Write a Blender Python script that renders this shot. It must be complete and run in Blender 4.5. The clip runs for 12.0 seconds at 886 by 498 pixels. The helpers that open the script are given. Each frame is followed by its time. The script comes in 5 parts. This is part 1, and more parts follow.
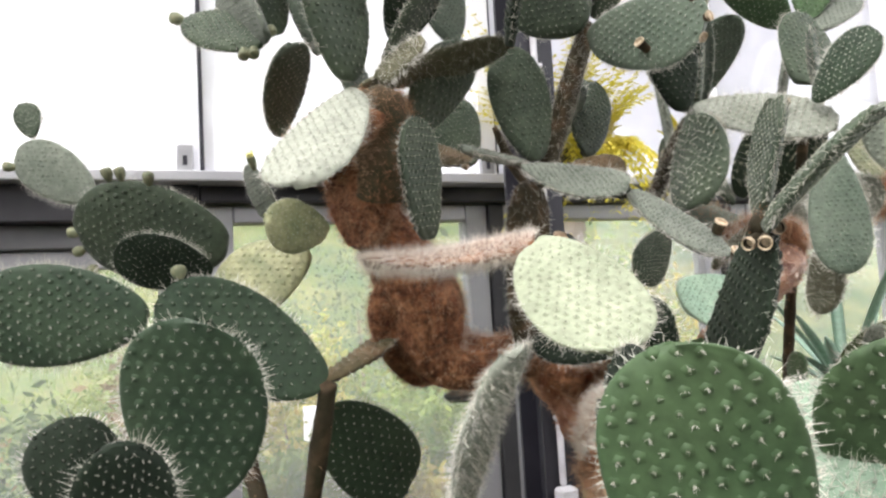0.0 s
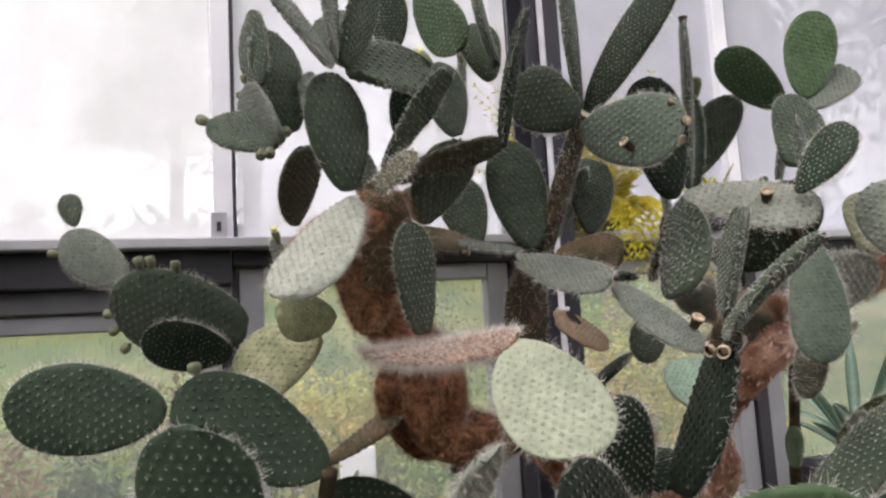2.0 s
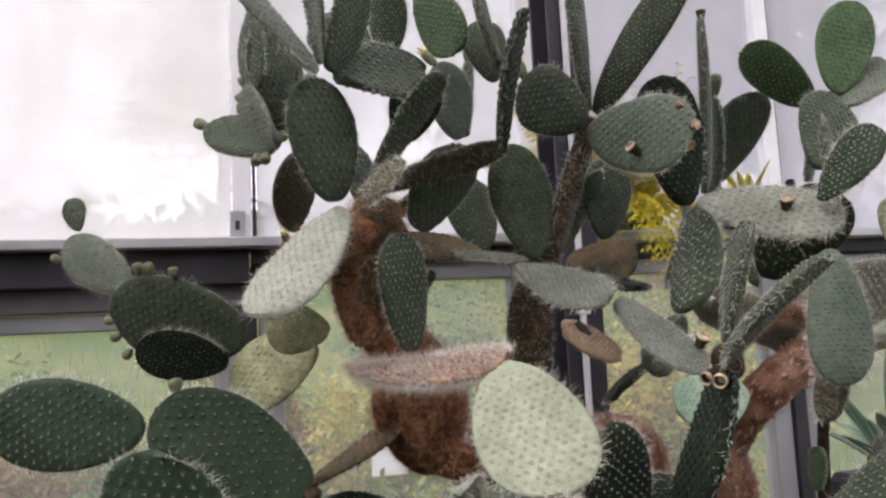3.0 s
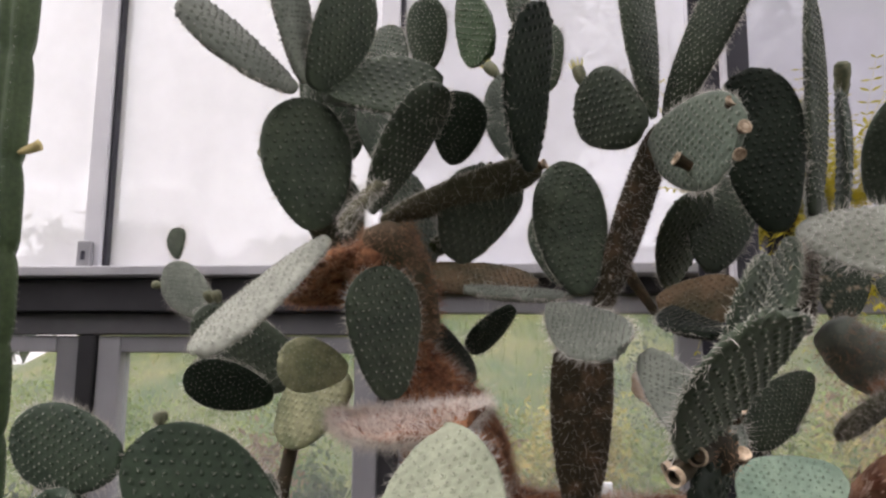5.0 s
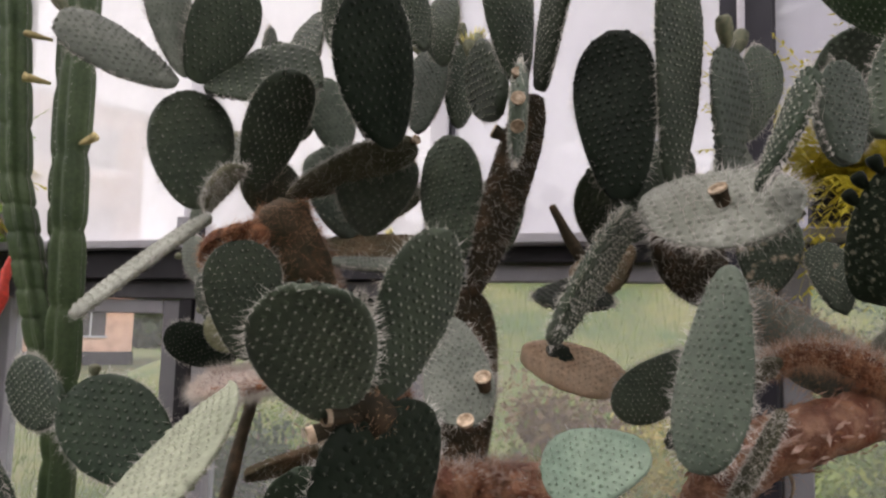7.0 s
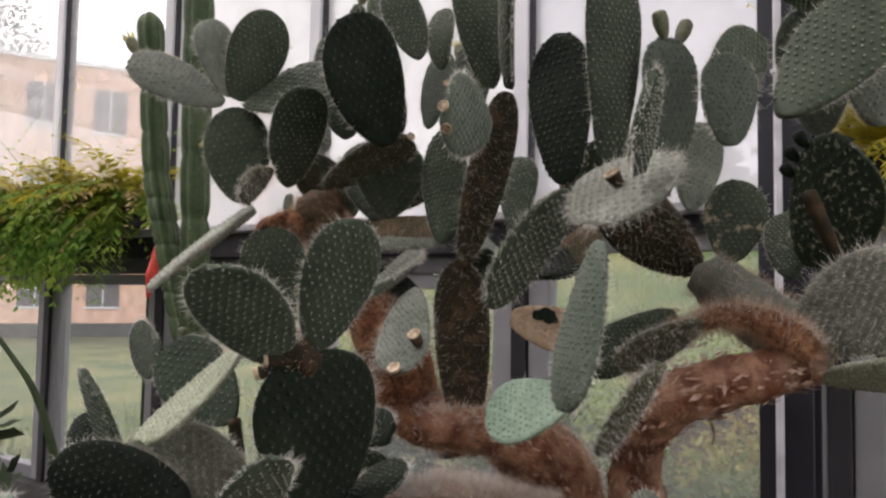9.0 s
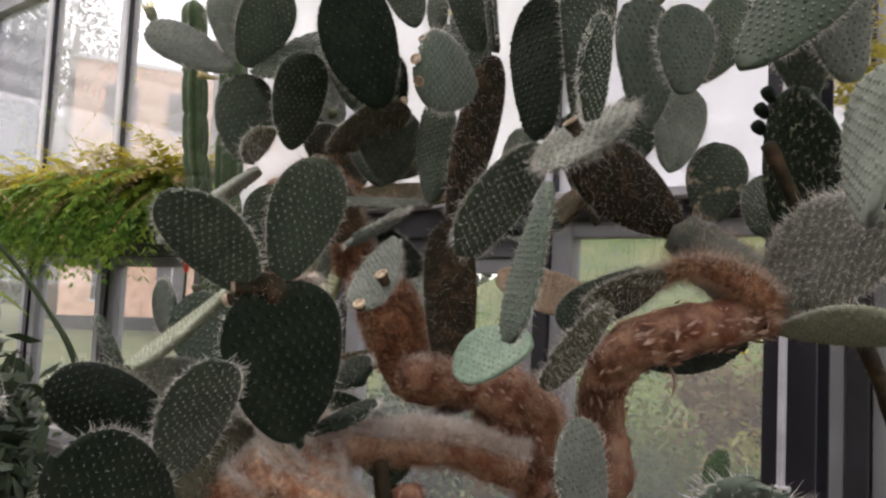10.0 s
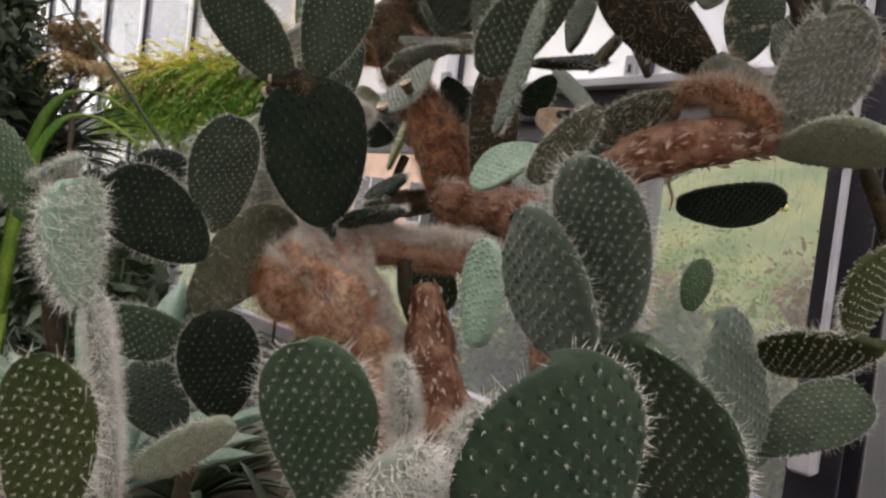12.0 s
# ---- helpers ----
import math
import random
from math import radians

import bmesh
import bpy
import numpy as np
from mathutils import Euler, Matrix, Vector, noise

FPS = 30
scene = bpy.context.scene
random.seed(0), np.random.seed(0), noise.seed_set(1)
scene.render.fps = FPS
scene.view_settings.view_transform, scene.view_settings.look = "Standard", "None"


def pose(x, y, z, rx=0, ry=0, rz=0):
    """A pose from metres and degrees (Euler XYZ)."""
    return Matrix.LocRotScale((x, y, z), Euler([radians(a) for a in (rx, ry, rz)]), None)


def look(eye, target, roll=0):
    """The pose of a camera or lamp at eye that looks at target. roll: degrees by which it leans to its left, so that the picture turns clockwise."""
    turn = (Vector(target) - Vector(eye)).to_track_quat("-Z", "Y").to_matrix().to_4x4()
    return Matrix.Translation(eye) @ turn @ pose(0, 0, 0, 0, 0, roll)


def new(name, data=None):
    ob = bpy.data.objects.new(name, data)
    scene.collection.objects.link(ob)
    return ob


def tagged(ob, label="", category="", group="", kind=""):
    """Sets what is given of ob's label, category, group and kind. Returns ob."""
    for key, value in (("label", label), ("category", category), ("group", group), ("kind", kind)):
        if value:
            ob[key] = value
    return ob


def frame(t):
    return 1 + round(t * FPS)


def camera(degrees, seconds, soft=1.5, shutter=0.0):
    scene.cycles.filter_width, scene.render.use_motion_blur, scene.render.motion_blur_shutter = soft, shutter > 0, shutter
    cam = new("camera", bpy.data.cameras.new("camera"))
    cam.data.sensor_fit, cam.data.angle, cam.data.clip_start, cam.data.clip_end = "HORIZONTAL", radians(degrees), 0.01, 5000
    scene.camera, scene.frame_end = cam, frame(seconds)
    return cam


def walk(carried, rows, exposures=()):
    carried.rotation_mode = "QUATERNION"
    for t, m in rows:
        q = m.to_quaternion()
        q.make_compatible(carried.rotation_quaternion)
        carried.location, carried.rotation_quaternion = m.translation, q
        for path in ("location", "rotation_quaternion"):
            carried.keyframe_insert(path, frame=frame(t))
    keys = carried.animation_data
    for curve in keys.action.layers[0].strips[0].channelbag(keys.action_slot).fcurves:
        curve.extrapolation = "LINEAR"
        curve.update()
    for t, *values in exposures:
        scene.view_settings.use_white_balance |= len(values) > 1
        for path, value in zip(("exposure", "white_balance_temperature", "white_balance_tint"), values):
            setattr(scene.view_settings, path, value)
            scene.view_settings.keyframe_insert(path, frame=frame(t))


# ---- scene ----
cam = camera(60.4, 12.0, 2.4)
PATH = [
    (0, (0.282, -0.087, 1.584), (0.994, 1.774, 1.746), -3.3),
    (0.5, (0.277, -0.153, 1.623), (0.963, 1.708, 1.879), -3.2),
    (1, (0.288, -0.176, 1.647), (0.944, 1.697, 1.891), -3.3),
    (1.5, (0.306, -0.194, 1.659), (0.932, 1.691, 1.891), -3.3),
    (2, (0.33, -0.214, 1.676), (0.932, 1.678, 1.919), -3.3),
    (2.5, (0.366, -0.205, 1.689), (0.927, 1.701, 1.918), -3.4),
    (3, (0.43, -0.19, 1.716), (0.915, 1.738, 1.934), -2.7),
    (3.2, (0.468, -0.177, 1.726), (0.918, 1.76, 1.94), -2.6),
    (4.8, (0.793, -0.058, 1.741), (0.68, 1.916, 2.042), 0.3),
    (5, (0.837, -0.067, 1.738), (0.638, 1.901, 2.037), 0.4),
    (5.5, (0.971, -0.078, 1.755), (0.565, 1.864, 2.007), 0.7),
    (6, (1.088, -0.063, 1.754), (0.544, 1.846, 1.996), 1.9),
    (6.5, (1.205, -0.046, 1.752), (0.569, 1.836, 1.985), 2.0),
    (7, (1.337, -0.015, 1.747), (0.639, 1.848, 1.952), 1.6),
    (7.2, (1.372, -0.017, 1.755), (0.681, 1.85, 1.94), 1.4),
    (9, (1.707, -0.064, 1.749), (0.608, 1.602, 1.868), 1.0),
    (9.5, (1.788, -0.047, 1.706), (0.598, 1.559, 1.78), 1.2),
    (10, (1.851, -0.019, 1.658), (0.619, 1.551, 1.791), 2.7),
    (10.5, (1.914, 0.033, 1.6), (0.587, 1.523, 1.739), 4.9),
    (11, (1.963, 0.057, 1.565), (0.598, 1.516, 1.665), 6.2),
    (11.5, (2.025, 0.057, 1.518), (0.612, 1.472, 1.508), 6.9),
    (12, (2.085, 0.038, 1.481), (0.602, 1.377, 1.393), 6.8),
]
EXPOSURE = [(0.0, 1.44, 6700, 18), (0.5, 1.00, 6700, 21), (1.5, 0.70, 6700, 23), (3.0, 0.60, 6700, 25), (4.8, 0.42, 6750, 27), (5.5, 0.46, 6750, 28), (7.0, 0.40, 6850, 28), (9.5, 0.36, 6850, 25), (12.0, 0.46, 6950, 24)]
walk(cam, [(t, look(eye, target, roll)) for t, eye, target, roll in PATH], EXPOSURE)

# ---- light ----
world = bpy.data.worlds.new("overcast")
scene.world = world
world.use_nodes = True
_wt = world.node_tree
_bg = _wt.nodes["Background"]
_sky = _wt.nodes.new("ShaderNodeTexSky")
_sky.sky_type, _sky.sun_disc = "NISHITA", False
_sky.sun_elevation, _sky.sun_rotation = radians(52), radians(240)
_hs = _wt.nodes.new("ShaderNodeHueSaturation")
_hs.inputs["Saturation"].default_value = 0.12
_wt.links.new(_sky.outputs[0], _hs.inputs["Color"])
_wt.links.new(_hs.outputs[0], _bg.inputs[0])
_bg.inputs[1].default_value = 0.38
sun = new("sun", bpy.data.lights.new("sun", "SUN"))
sun.data.energy, sun.data.angle, sun.data.color = 3.2, radians(40), (1.0, 0.97, 0.93)
sun.matrix_world = look((-4.2, -1.8, 8.6), (0.6, 1.0, 1.6))


# ---- materials ----
def mat(name, color, rough=0.6, metal=0.0, color2=None, scale=12.0, fine=90.0, bump=0.15, bump_scale=60.0,
        spread=0.25, mix_lo=0.35, mix_hi=0.65, spec=0.5, thin=0.0, grain=0.18, nap=0.0):
    m = bpy.data.materials.new(name)
    m.use_nodes = True
    nt = m.node_tree
    b = nt.nodes["Principled BSDF"]
    b.inputs["Roughness"].default_value, b.inputs["Metallic"].default_value = rough, metal
    b.inputs["Specular IOR Level"].default_value = spec
    b.inputs["Sheen Weight"].default_value, b.inputs["Sheen Roughness"].default_value = nap, 0.6
    tc = nt.nodes.new("ShaderNodeTexCoord")
    n1, n2, n3 = (nt.nodes.new("ShaderNodeTexNoise") for _ in range(3))
    for n, s, d in ((n1, scale, 4), (n2, fine, 3), (n3, bump_scale, 4)):
        n.inputs["Scale"].default_value, n.inputs["Detail"].default_value = s, d
        nt.links.new(tc.outputs["Object"], n.inputs["Vector"])
    ramp = nt.nodes.new("ShaderNodeValToRGB")
    ramp.color_ramp.elements[0].position, ramp.color_ramp.elements[1].position = mix_lo, mix_hi
    ramp.color_ramp.elements[0].color = (*color, 1)
    ramp.color_ramp.elements[1].color = (*(color2 or [c * 1.35 for c in color]), 1)
    nt.links.new(n1.outputs["Fac"], ramp.inputs["Fac"])
    info = nt.nodes.new("ShaderNodeObjectInfo")
    mr = nt.nodes.new("ShaderNodeMapRange")
    mr.inputs["To Min"].default_value, mr.inputs["To Max"].default_value = 1 - spread, 1 + spread
    nt.links.new(info.outputs["Random"], mr.inputs["Value"])
    mr2 = nt.nodes.new("ShaderNodeMapRange")
    mr2.inputs["From Min"].default_value, mr2.inputs["From Max"].default_value = 0.3, 0.7
    mr2.inputs["To Min"].default_value, mr2.inputs["To Max"].default_value = 1 - grain, 1 + grain
    nt.links.new(n2.outputs["Fac"], mr2.inputs["Value"])
    mul = nt.nodes.new("ShaderNodeMath")
    mul.operation = "MULTIPLY"
    nt.links.new(mr.outputs[0], mul.inputs[0])
    nt.links.new(mr2.outputs[0], mul.inputs[1])
    vm = nt.nodes.new("ShaderNodeVectorMath")
    vm.operation = "SCALE"
    nt.links.new(ramp.outputs["Color"], vm.inputs[0])
    nt.links.new(mul.outputs[0], vm.inputs["Scale"])
    nt.links.new(vm.outputs[0], b.inputs["Base Color"])
    bp = nt.nodes.new("ShaderNodeBump")
    bp.inputs["Strength"].default_value, bp.inputs["Distance"].default_value = bump, 0.004
    nt.links.new(n3.outputs["Fac"], bp.inputs["Height"])
    nt.links.new(bp.outputs[0], b.inputs["Normal"])
    if thin:
        tl, mx = nt.nodes.new("ShaderNodeBsdfTranslucent"), nt.nodes.new("ShaderNodeMixShader")
        mx.inputs[0].default_value = thin
        nt.links.new(vm.outputs[0], tl.inputs["Color"])
        nt.links.new(b.outputs[0], mx.inputs[1])
        nt.links.new(tl.outputs[0], mx.inputs[2])
        nt.links.new(mx.outputs[0], nt.nodes["Material Output"].inputs["Surface"])
    return m


def glass(name, mist, film=(0.95, 0.955, 0.985)):
    m = bpy.data.materials.new(name)
    m.use_nodes = True
    nt = m.node_tree
    nt.nodes.remove(nt.nodes["Principled BSDF"])
    out = nt.nodes["Material Output"]
    tr, gl, df, tl = (nt.nodes.new(k) for k in ("ShaderNodeBsdfTransparent", "ShaderNodeBsdfGlossy", "ShaderNodeBsdfDiffuse", "ShaderNodeBsdfTranslucent"))
    gl.inputs["Roughness"].default_value = 0.03
    tr.inputs["Color"].default_value = (0.93, 0.96, 0.95, 1)
    lw = nt.nodes.new("ShaderNodeLayerWeight")
    lw.inputs["Blend"].default_value = 0.5
    pw = nt.nodes.new("ShaderNodeMath")
    pw.operation, pw.inputs[1].default_value = "POWER", 5.0
    fr = nt.nodes.new("ShaderNodeMath")
    fr.operation, fr.inputs[1].default_value, fr.inputs[2].default_value = "MULTIPLY_ADD", 0.6, 0.03
    nt.links.new(lw.outputs["Facing"], pw.inputs[0])
    nt.links.new(pw.outputs[0], fr.inputs[0])
    m1, m2, m3 = (nt.nodes.new("ShaderNodeMixShader") for _ in range(3))
    df.inputs["Color"].default_value = tl.inputs["Color"].default_value = (*film, 1)
    nt.links.new(df.outputs[0], m3.inputs[1])
    nt.links.new(tl.outputs[0], m3.inputs[2])
    m3.inputs[0].default_value = 0.95
    tc = nt.nodes.new("ShaderNodeTexCoord")
    nz = nt.nodes.new("ShaderNodeTexNoise")
    nz.inputs["Scale"].default_value, nz.inputs["Detail"].default_value = 2.2, 5
    nt.links.new(tc.outputs["Object"], nz.inputs["Vector"])
    mr = nt.nodes.new("ShaderNodeMapRange")
    mr.inputs["From Min"].default_value, mr.inputs["From Max"].default_value = 0.3, 0.7
    mr.inputs["To Min"].default_value, mr.inputs["To Max"].default_value = mist * 0.7, mist
    nt.links.new(nz.outputs["Fac"], mr.inputs["Value"])
    nt.links.new(mr.outputs[0], m2.inputs[0])
    nt.links.new(tr.outputs[0], m2.inputs[1])
    nt.links.new(m3.outputs[0], m2.inputs[2])
    nt.links.new(fr.outputs[0], m1.inputs[0])
    nt.links.new(m2.outputs[0], m1.inputs[1])
    nt.links.new(gl.outputs[0], m1.inputs[2])
    nt.links.new(m1.outputs[0], out.inputs["Surface"])
    return m


M = dict(
    green=mat("pad_green", (0.034, 0.050, 0.031), 0.5, color2=(0.058, 0.078, 0.048), scale=14, spec=0.16, nap=0.08),
    # dark green pads, taken near black: deep shade and undersides are in the colour
    dark=mat("pad_dark_green_shaded", (0.010, 0.016, 0.010), 0.55, color2=(0.018, 0.027, 0.017), scale=14, spec=0.10, nap=0.02),
    bright=mat("pad_bright_green", (0.050, 0.092, 0.042), 0.5, color2=(0.075, 0.125, 0.058), scale=12, spec=0.25),
    grey=mat("pad_grey_green", (0.110, 0.130, 0.101), 0.65, color2=(0.178, 0.200, 0.160), scale=14, spec=0.25, nap=0.15),
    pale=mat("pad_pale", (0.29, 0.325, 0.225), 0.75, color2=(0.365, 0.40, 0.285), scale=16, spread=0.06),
    olive=mat("pad_olive", (0.030, 0.045, 0.013), 0.55, color2=(0.054, 0.062, 0.020), scale=10, spec=0.2),
    dusty=mat("pad_dusty_olive", (0.075, 0.078, 0.046), 0.7, color2=(0.125, 0.120, 0.078), scale=18, bump=0.3, spec=0.2),
    furry=mat("pad_furry_grey", (0.20, 0.215, 0.175), 0.75, color2=(0.29, 0.305, 0.26), scale=14, spec=0.2),
    fresh=mat("pad_deep_green", (0.024, 0.044, 0.025), 0.5, color2=(0.040, 0.065, 0.037), scale=12, spec=0.16, nap=0.05),
    mint=mat("pad_mint", (0.22, 0.33, 0.24), 0.6, color2=(0.30, 0.41, 0.30), scale=14),
    yellow=mat("pad_yellow_green", (0.15, 0.17, 0.085), 0.6, color2=(0.27, 0.27, 0.15), scale=22),
    speck=mat("pad_speckled", (0.025, 0.038, 0.023), 0.6, color2=(0.26, 0.26, 0.19), scale=105, spec=0.2, mix_lo=0.60, mix_hi=0.65),
    stem=mat("pad_woody", (0.040, 0.032, 0.018), 0.75, color2=(0.110, 0.068, 0.038), scale=30, bump=0.6, spec=0.2, mix_lo=0.5, mix_hi=0.75),
    brown=mat("pad_brown_green", (0.065, 0.060, 0.032), 0.7, color2=(0.15, 0.10, 0.058), scale=18, bump=0.3, spec=0.2),
    old=mat("bark_old_pad", (0.12, 0.036, 0.013), 0.85, color2=(0.36, 0.16, 0.075), scale=34, fine=110, grain=0.5, bump=1.0, bump_scale=150),
    # whiter copy of the pale pad, with the light falling on it in the colour
    pale_lit=mat("pad_pale_lit", (0.31, 0.33, 0.27), 0.75, color2=(0.39, 0.41, 0.34), scale=16, spread=0.04),
    lush=mat("pad_lush_green", (0.036, 0.064, 0.035), 0.5, color2=(0.058, 0.090, 0.052), scale=12, spec=0.18, nap=0.06),
    scab=mat("pad_scabbed", (0.050, 0.066, 0.045), 0.6, color2=(0.30, 0.25, 0.18), scale=42, spec=0.2, mix_lo=0.58, mix_hi=0.66),
    pale_rust=mat("bark_pale_rust", (0.27, 0.105, 0.048), 0.85, color2=(0.52, 0.34, 0.23), scale=26, fine=110, grain=0.4, bump=1.0, bump_scale=150),
    misty=mat("pad_misty_green", (0.064, 0.090, 0.064), 0.55, color2=(0.098, 0.124, 0.092), scale=12, spec=0.2, nap=0.1),
    tan=mat("pad_dry", (0.44, 0.30, 0.19), 0.8, color2=(0.56, 0.42, 0.29), scale=20, bump=0.4),
)
MAT_TUFT = mat("areole_cream", (0.27, 0.28, 0.22), 0.85, color2=(0.44, 0.44, 0.36), scale=60, spread=0.2)
MAT_TUFT_DIM = mat("areole_dim", (0.36, 0.37, 0.30), 0.85, color2=(0.55, 0.55, 0.46), scale=60, spread=0.25)
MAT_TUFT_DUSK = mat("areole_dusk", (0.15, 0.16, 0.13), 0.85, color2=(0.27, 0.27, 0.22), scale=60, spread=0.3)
MAT_TUFT_DARK = mat("areole_dark", (0.045, 0.040, 0.028), 0.8, spread=0.1)
MAT_SPINE = mat("spine_white", (0.66, 0.62, 0.54), 0.6, color2=(0.78, 0.76, 0.70), spread=0.08)
MAT_HAIR = mat("hair_rusty", (0.32, 0.115, 0.042), 0.7, color2=(0.58, 0.38, 0.24), scale=16, spread=0.1)
MAT_WOOL = mat("wool_pale", (0.66, 0.58, 0.49), 0.75, color2=(0.86, 0.82, 0.76), scale=20, spread=0.08)
# peeling bark; second tone and flakes lightened to paint highlights from above
MAT_BARK = mat("bark_peeling_lit", (0.16, 0.045, 0.015), 0.5, color2=(0.54, 0.30, 0.18), scale=26, fine=22, grain=0.4, bump=1.0, bump_scale=170, mix_lo=0.40, mix_hi=0.72)
MAT_FLAKE = mat("bark_flake_lit", (0.30, 0.12, 0.060), 0.5, color2=(0.60, 0.42, 0.33), scale=45, fine=200)
MAT_CUT = mat("cut_wood", (0.30, 0.21, 0.13), 0.85, color2=(0.62, 0.50, 0.36), scale=110, bump=0.6)
MAT_FRUIT = mat("fruit_green", (0.10, 0.12, 0.065), 0.65, color2=(0.19, 0.19, 0.11), scale=120, bump=0.6)
MAT_BUD = mat("bud_tan", (0.34, 0.27, 0.10), 0.7, color2=(0.52, 0.44, 0.20), scale=60)
MAT_PETAL = mat("petal_yellow", (0.80, 0.72, 0.16), 0.6, color2=(0.85, 0.80, 0.40), scale=60)
MAT_ALU = mat("aluminium_frame", (0.30, 0.30, 0.315), 0.5, 0.3, color2=(0.38, 0.38, 0.395), scale=3, bump=0.05, grain=0.03, fine=8)
MAT_WHITE = mat("white_mullion", (0.70, 0.70, 0.74), 0.45, color2=(0.78, 0.78, 0.80), scale=3, bump=0.05, grain=0.03, fine=8)
MAT_STEEL = mat("dark_steel", (0.018, 0.018, 0.026), 0.5, 0.1, color2=(0.032, 0.031, 0.042), scale=5, bump=0.1, grain=0.03, fine=8)
MAT_BEAM = mat("grey_beam", (0.014, 0.014, 0.017), 0.6, 0.0, color2=(0.030, 0.029, 0.034), scale=4, bump=0.1, grain=0.03, fine=8)
MAT_RAIL = mat("grey_rail", (0.075, 0.075, 0.08), 0.55, 0.1, color2=(0.12, 0.12, 0.125), scale=4, bump=0.1, grain=0.03, fine=8)
MAT_GLASS = glass("pane_clear", 0.11)
MAT_ROOF = glass("pane_roof", 0.55, (0.55, 0.55, 0.54))
MAT_HAZE = glass("pane_hazy", 0.32, (0.97, 0.95, 0.97))
MAT_GRIME = glass("pane_grimy", 0.36, (0.72, 0.73, 0.82))
MAT_MIST = glass("pane_misted", 0.78, (0.985, 0.985, 1.0))
MAT_DUST = glass("pane_filmed", 0.78, (0.90, 0.90, 0.95))
MAT_DIRTY = glass("pane_dusty", 0.82, (0.68, 0.68, 0.75))
MAT_SOIL = mat("soil", (0.06, 0.045, 0.03), 0.95, color2=(0.12, 0.09, 0.06), scale=20, bump=0.8)
MAT_FLOOR = mat("concrete", (0.10, 0.096, 0.088), 0.85, color2=(0.16, 0.155, 0.14), scale=4, bump=0.3)
MAT_LAWN = mat("lawn", (0.034, 0.064, 0.016), 0.9, color2=(0.105, 0.110, 0.036), scale=0.9, fine=6, bump=0.5, bump_scale=20)
MAT_PEACH = mat("render_peach", (0.92, 0.56, 0.42), 0.85, color2=(0.95, 0.62, 0.47), scale=0.5, fine=3, spread=0.02)
MAT_DARKGLASS = mat("far_window", (0.10, 0.09, 0.10), 0.2, spread=0.1)
MAT_COLUMN = mat("column_cactus", (0.034, 0.062, 0.024), 0.5, color2=(0.060, 0.094, 0.038), scale=9, spec=0.35)
MAT_FERN = mat("fern_green", (0.12, 0.28, 0.045), 0.55, color2=(0.34, 0.45, 0.07), scale=6, thin=0.45)
MAT_FERN_Y = mat("fern_yellow", (0.50, 0.47, 0.04), 0.55, color2=(0.72, 0.60, 0.07), scale=6, thin=0.45)
MAT_WATTLE = mat("wattle_yellow", (0.66, 0.58, 0.05), 0.6, color2=(0.80, 0.70, 0.13), scale=6, thin=0.45)
MAT_BUSH_Y = mat("bush_leaf_yellow", (0.24, 0.28, 0.06), 0.6, color2=(0.44, 0.33, 0.09), scale=3, thin=0.4)
MAT_BUSH = mat("bush_leaf", (0.11, 0.20, 0.04), 0.6, color2=(0.24, 0.28, 0.06), scale=3, thin=0.4)
MAT_LEAF = mat("strap_leaf", (0.03, 0.05, 0.026), 0.5, color2=(0.055, 0.085, 0.04), scale=6)
MAT_BLUE = mat("agave_leaf", (0.15, 0.27, 0.19), 0.45, color2=(0.22, 0.34, 0.25), scale=6)
MAT_BUSH_DRY = mat("bush_leaf_dry", (0.15, 0.10, 0.05), 0.7, color2=(0.30, 0.21, 0.10), scale=3, thin=0.4)
MAT_BUSH_DEEP = mat("bush_leaf_deep", (0.035, 0.07, 0.02), 0.6, color2=(0.07, 0.12, 0.035), scale=3, thin=0.35)
MAT_FROND_DRY = mat("frond_dry", (0.45, 0.30, 0.13), 0.7, color2=(0.62, 0.46, 0.22), scale=6, thin=0.3)
MAT_TREE = mat("far_leaf", (0.07, 0.10, 0.06), 0.8, color2=(0.11, 0.14, 0.08), scale=1, thin=0.35)
MAT_TRUNK = mat("far_trunk", (0.10, 0.075, 0.055), 0.9)
MAT_RED = mat("red_bract", (0.55, 0.05, 0.03), 0.5)
MAT_CONDUIT = mat("conduit_white", (0.50, 0.49, 0.52), 0.5, spread=0.02, grain=0.03, fine=8)


# ---- mesh helpers ----
def mesh_from(name, verts, faces, smooth=True):
    me = bpy.data.meshes.new(name)
    faces = np.asarray(faces, dtype=np.int32)
    nf, k = faces.shape
    me.vertices.add(len(verts))
    me.vertices.foreach_set("co", np.asarray(verts, dtype=np.float32).ravel())
    me.loops.add(nf * k)
    me.loops.foreach_set("vertex_index", faces.ravel())
    me.polygons.add(nf)
    me.polygons.foreach_set("loop_start", np.arange(0, nf * k, k, dtype=np.int32))
    me.polygons.foreach_set("use_smooth", np.full(nf, smooth))
    me.update(calc_edges=True)
    return me


def part_me(name, me, material, parent, label="", loc=(0, 0, 0)):
    ob = new(name, me)
    me.materials.append(material)
    ob.parent = parent
    ob.location = loc
    if label:
        ob["label"] = label
    return ob


def part(name, bm, material, parent, label="", loc=(0, 0, 0)):
    me = bpy.data.meshes.new(name)
    bm.to_mesh(me)
    bm.free()
    return part_me(name, me, material, parent, label, loc)


def thing(name, loc, label, category, group="", kind=""):
    ob = new(name)
    ob.empty_display_size = 0.05
    ob.location = loc
    return tagged(ob, label, category, group, kind)


def unit(a):
    return a / np.maximum(np.linalg.norm(a, axis=-1, keepdims=True), 1e-9)


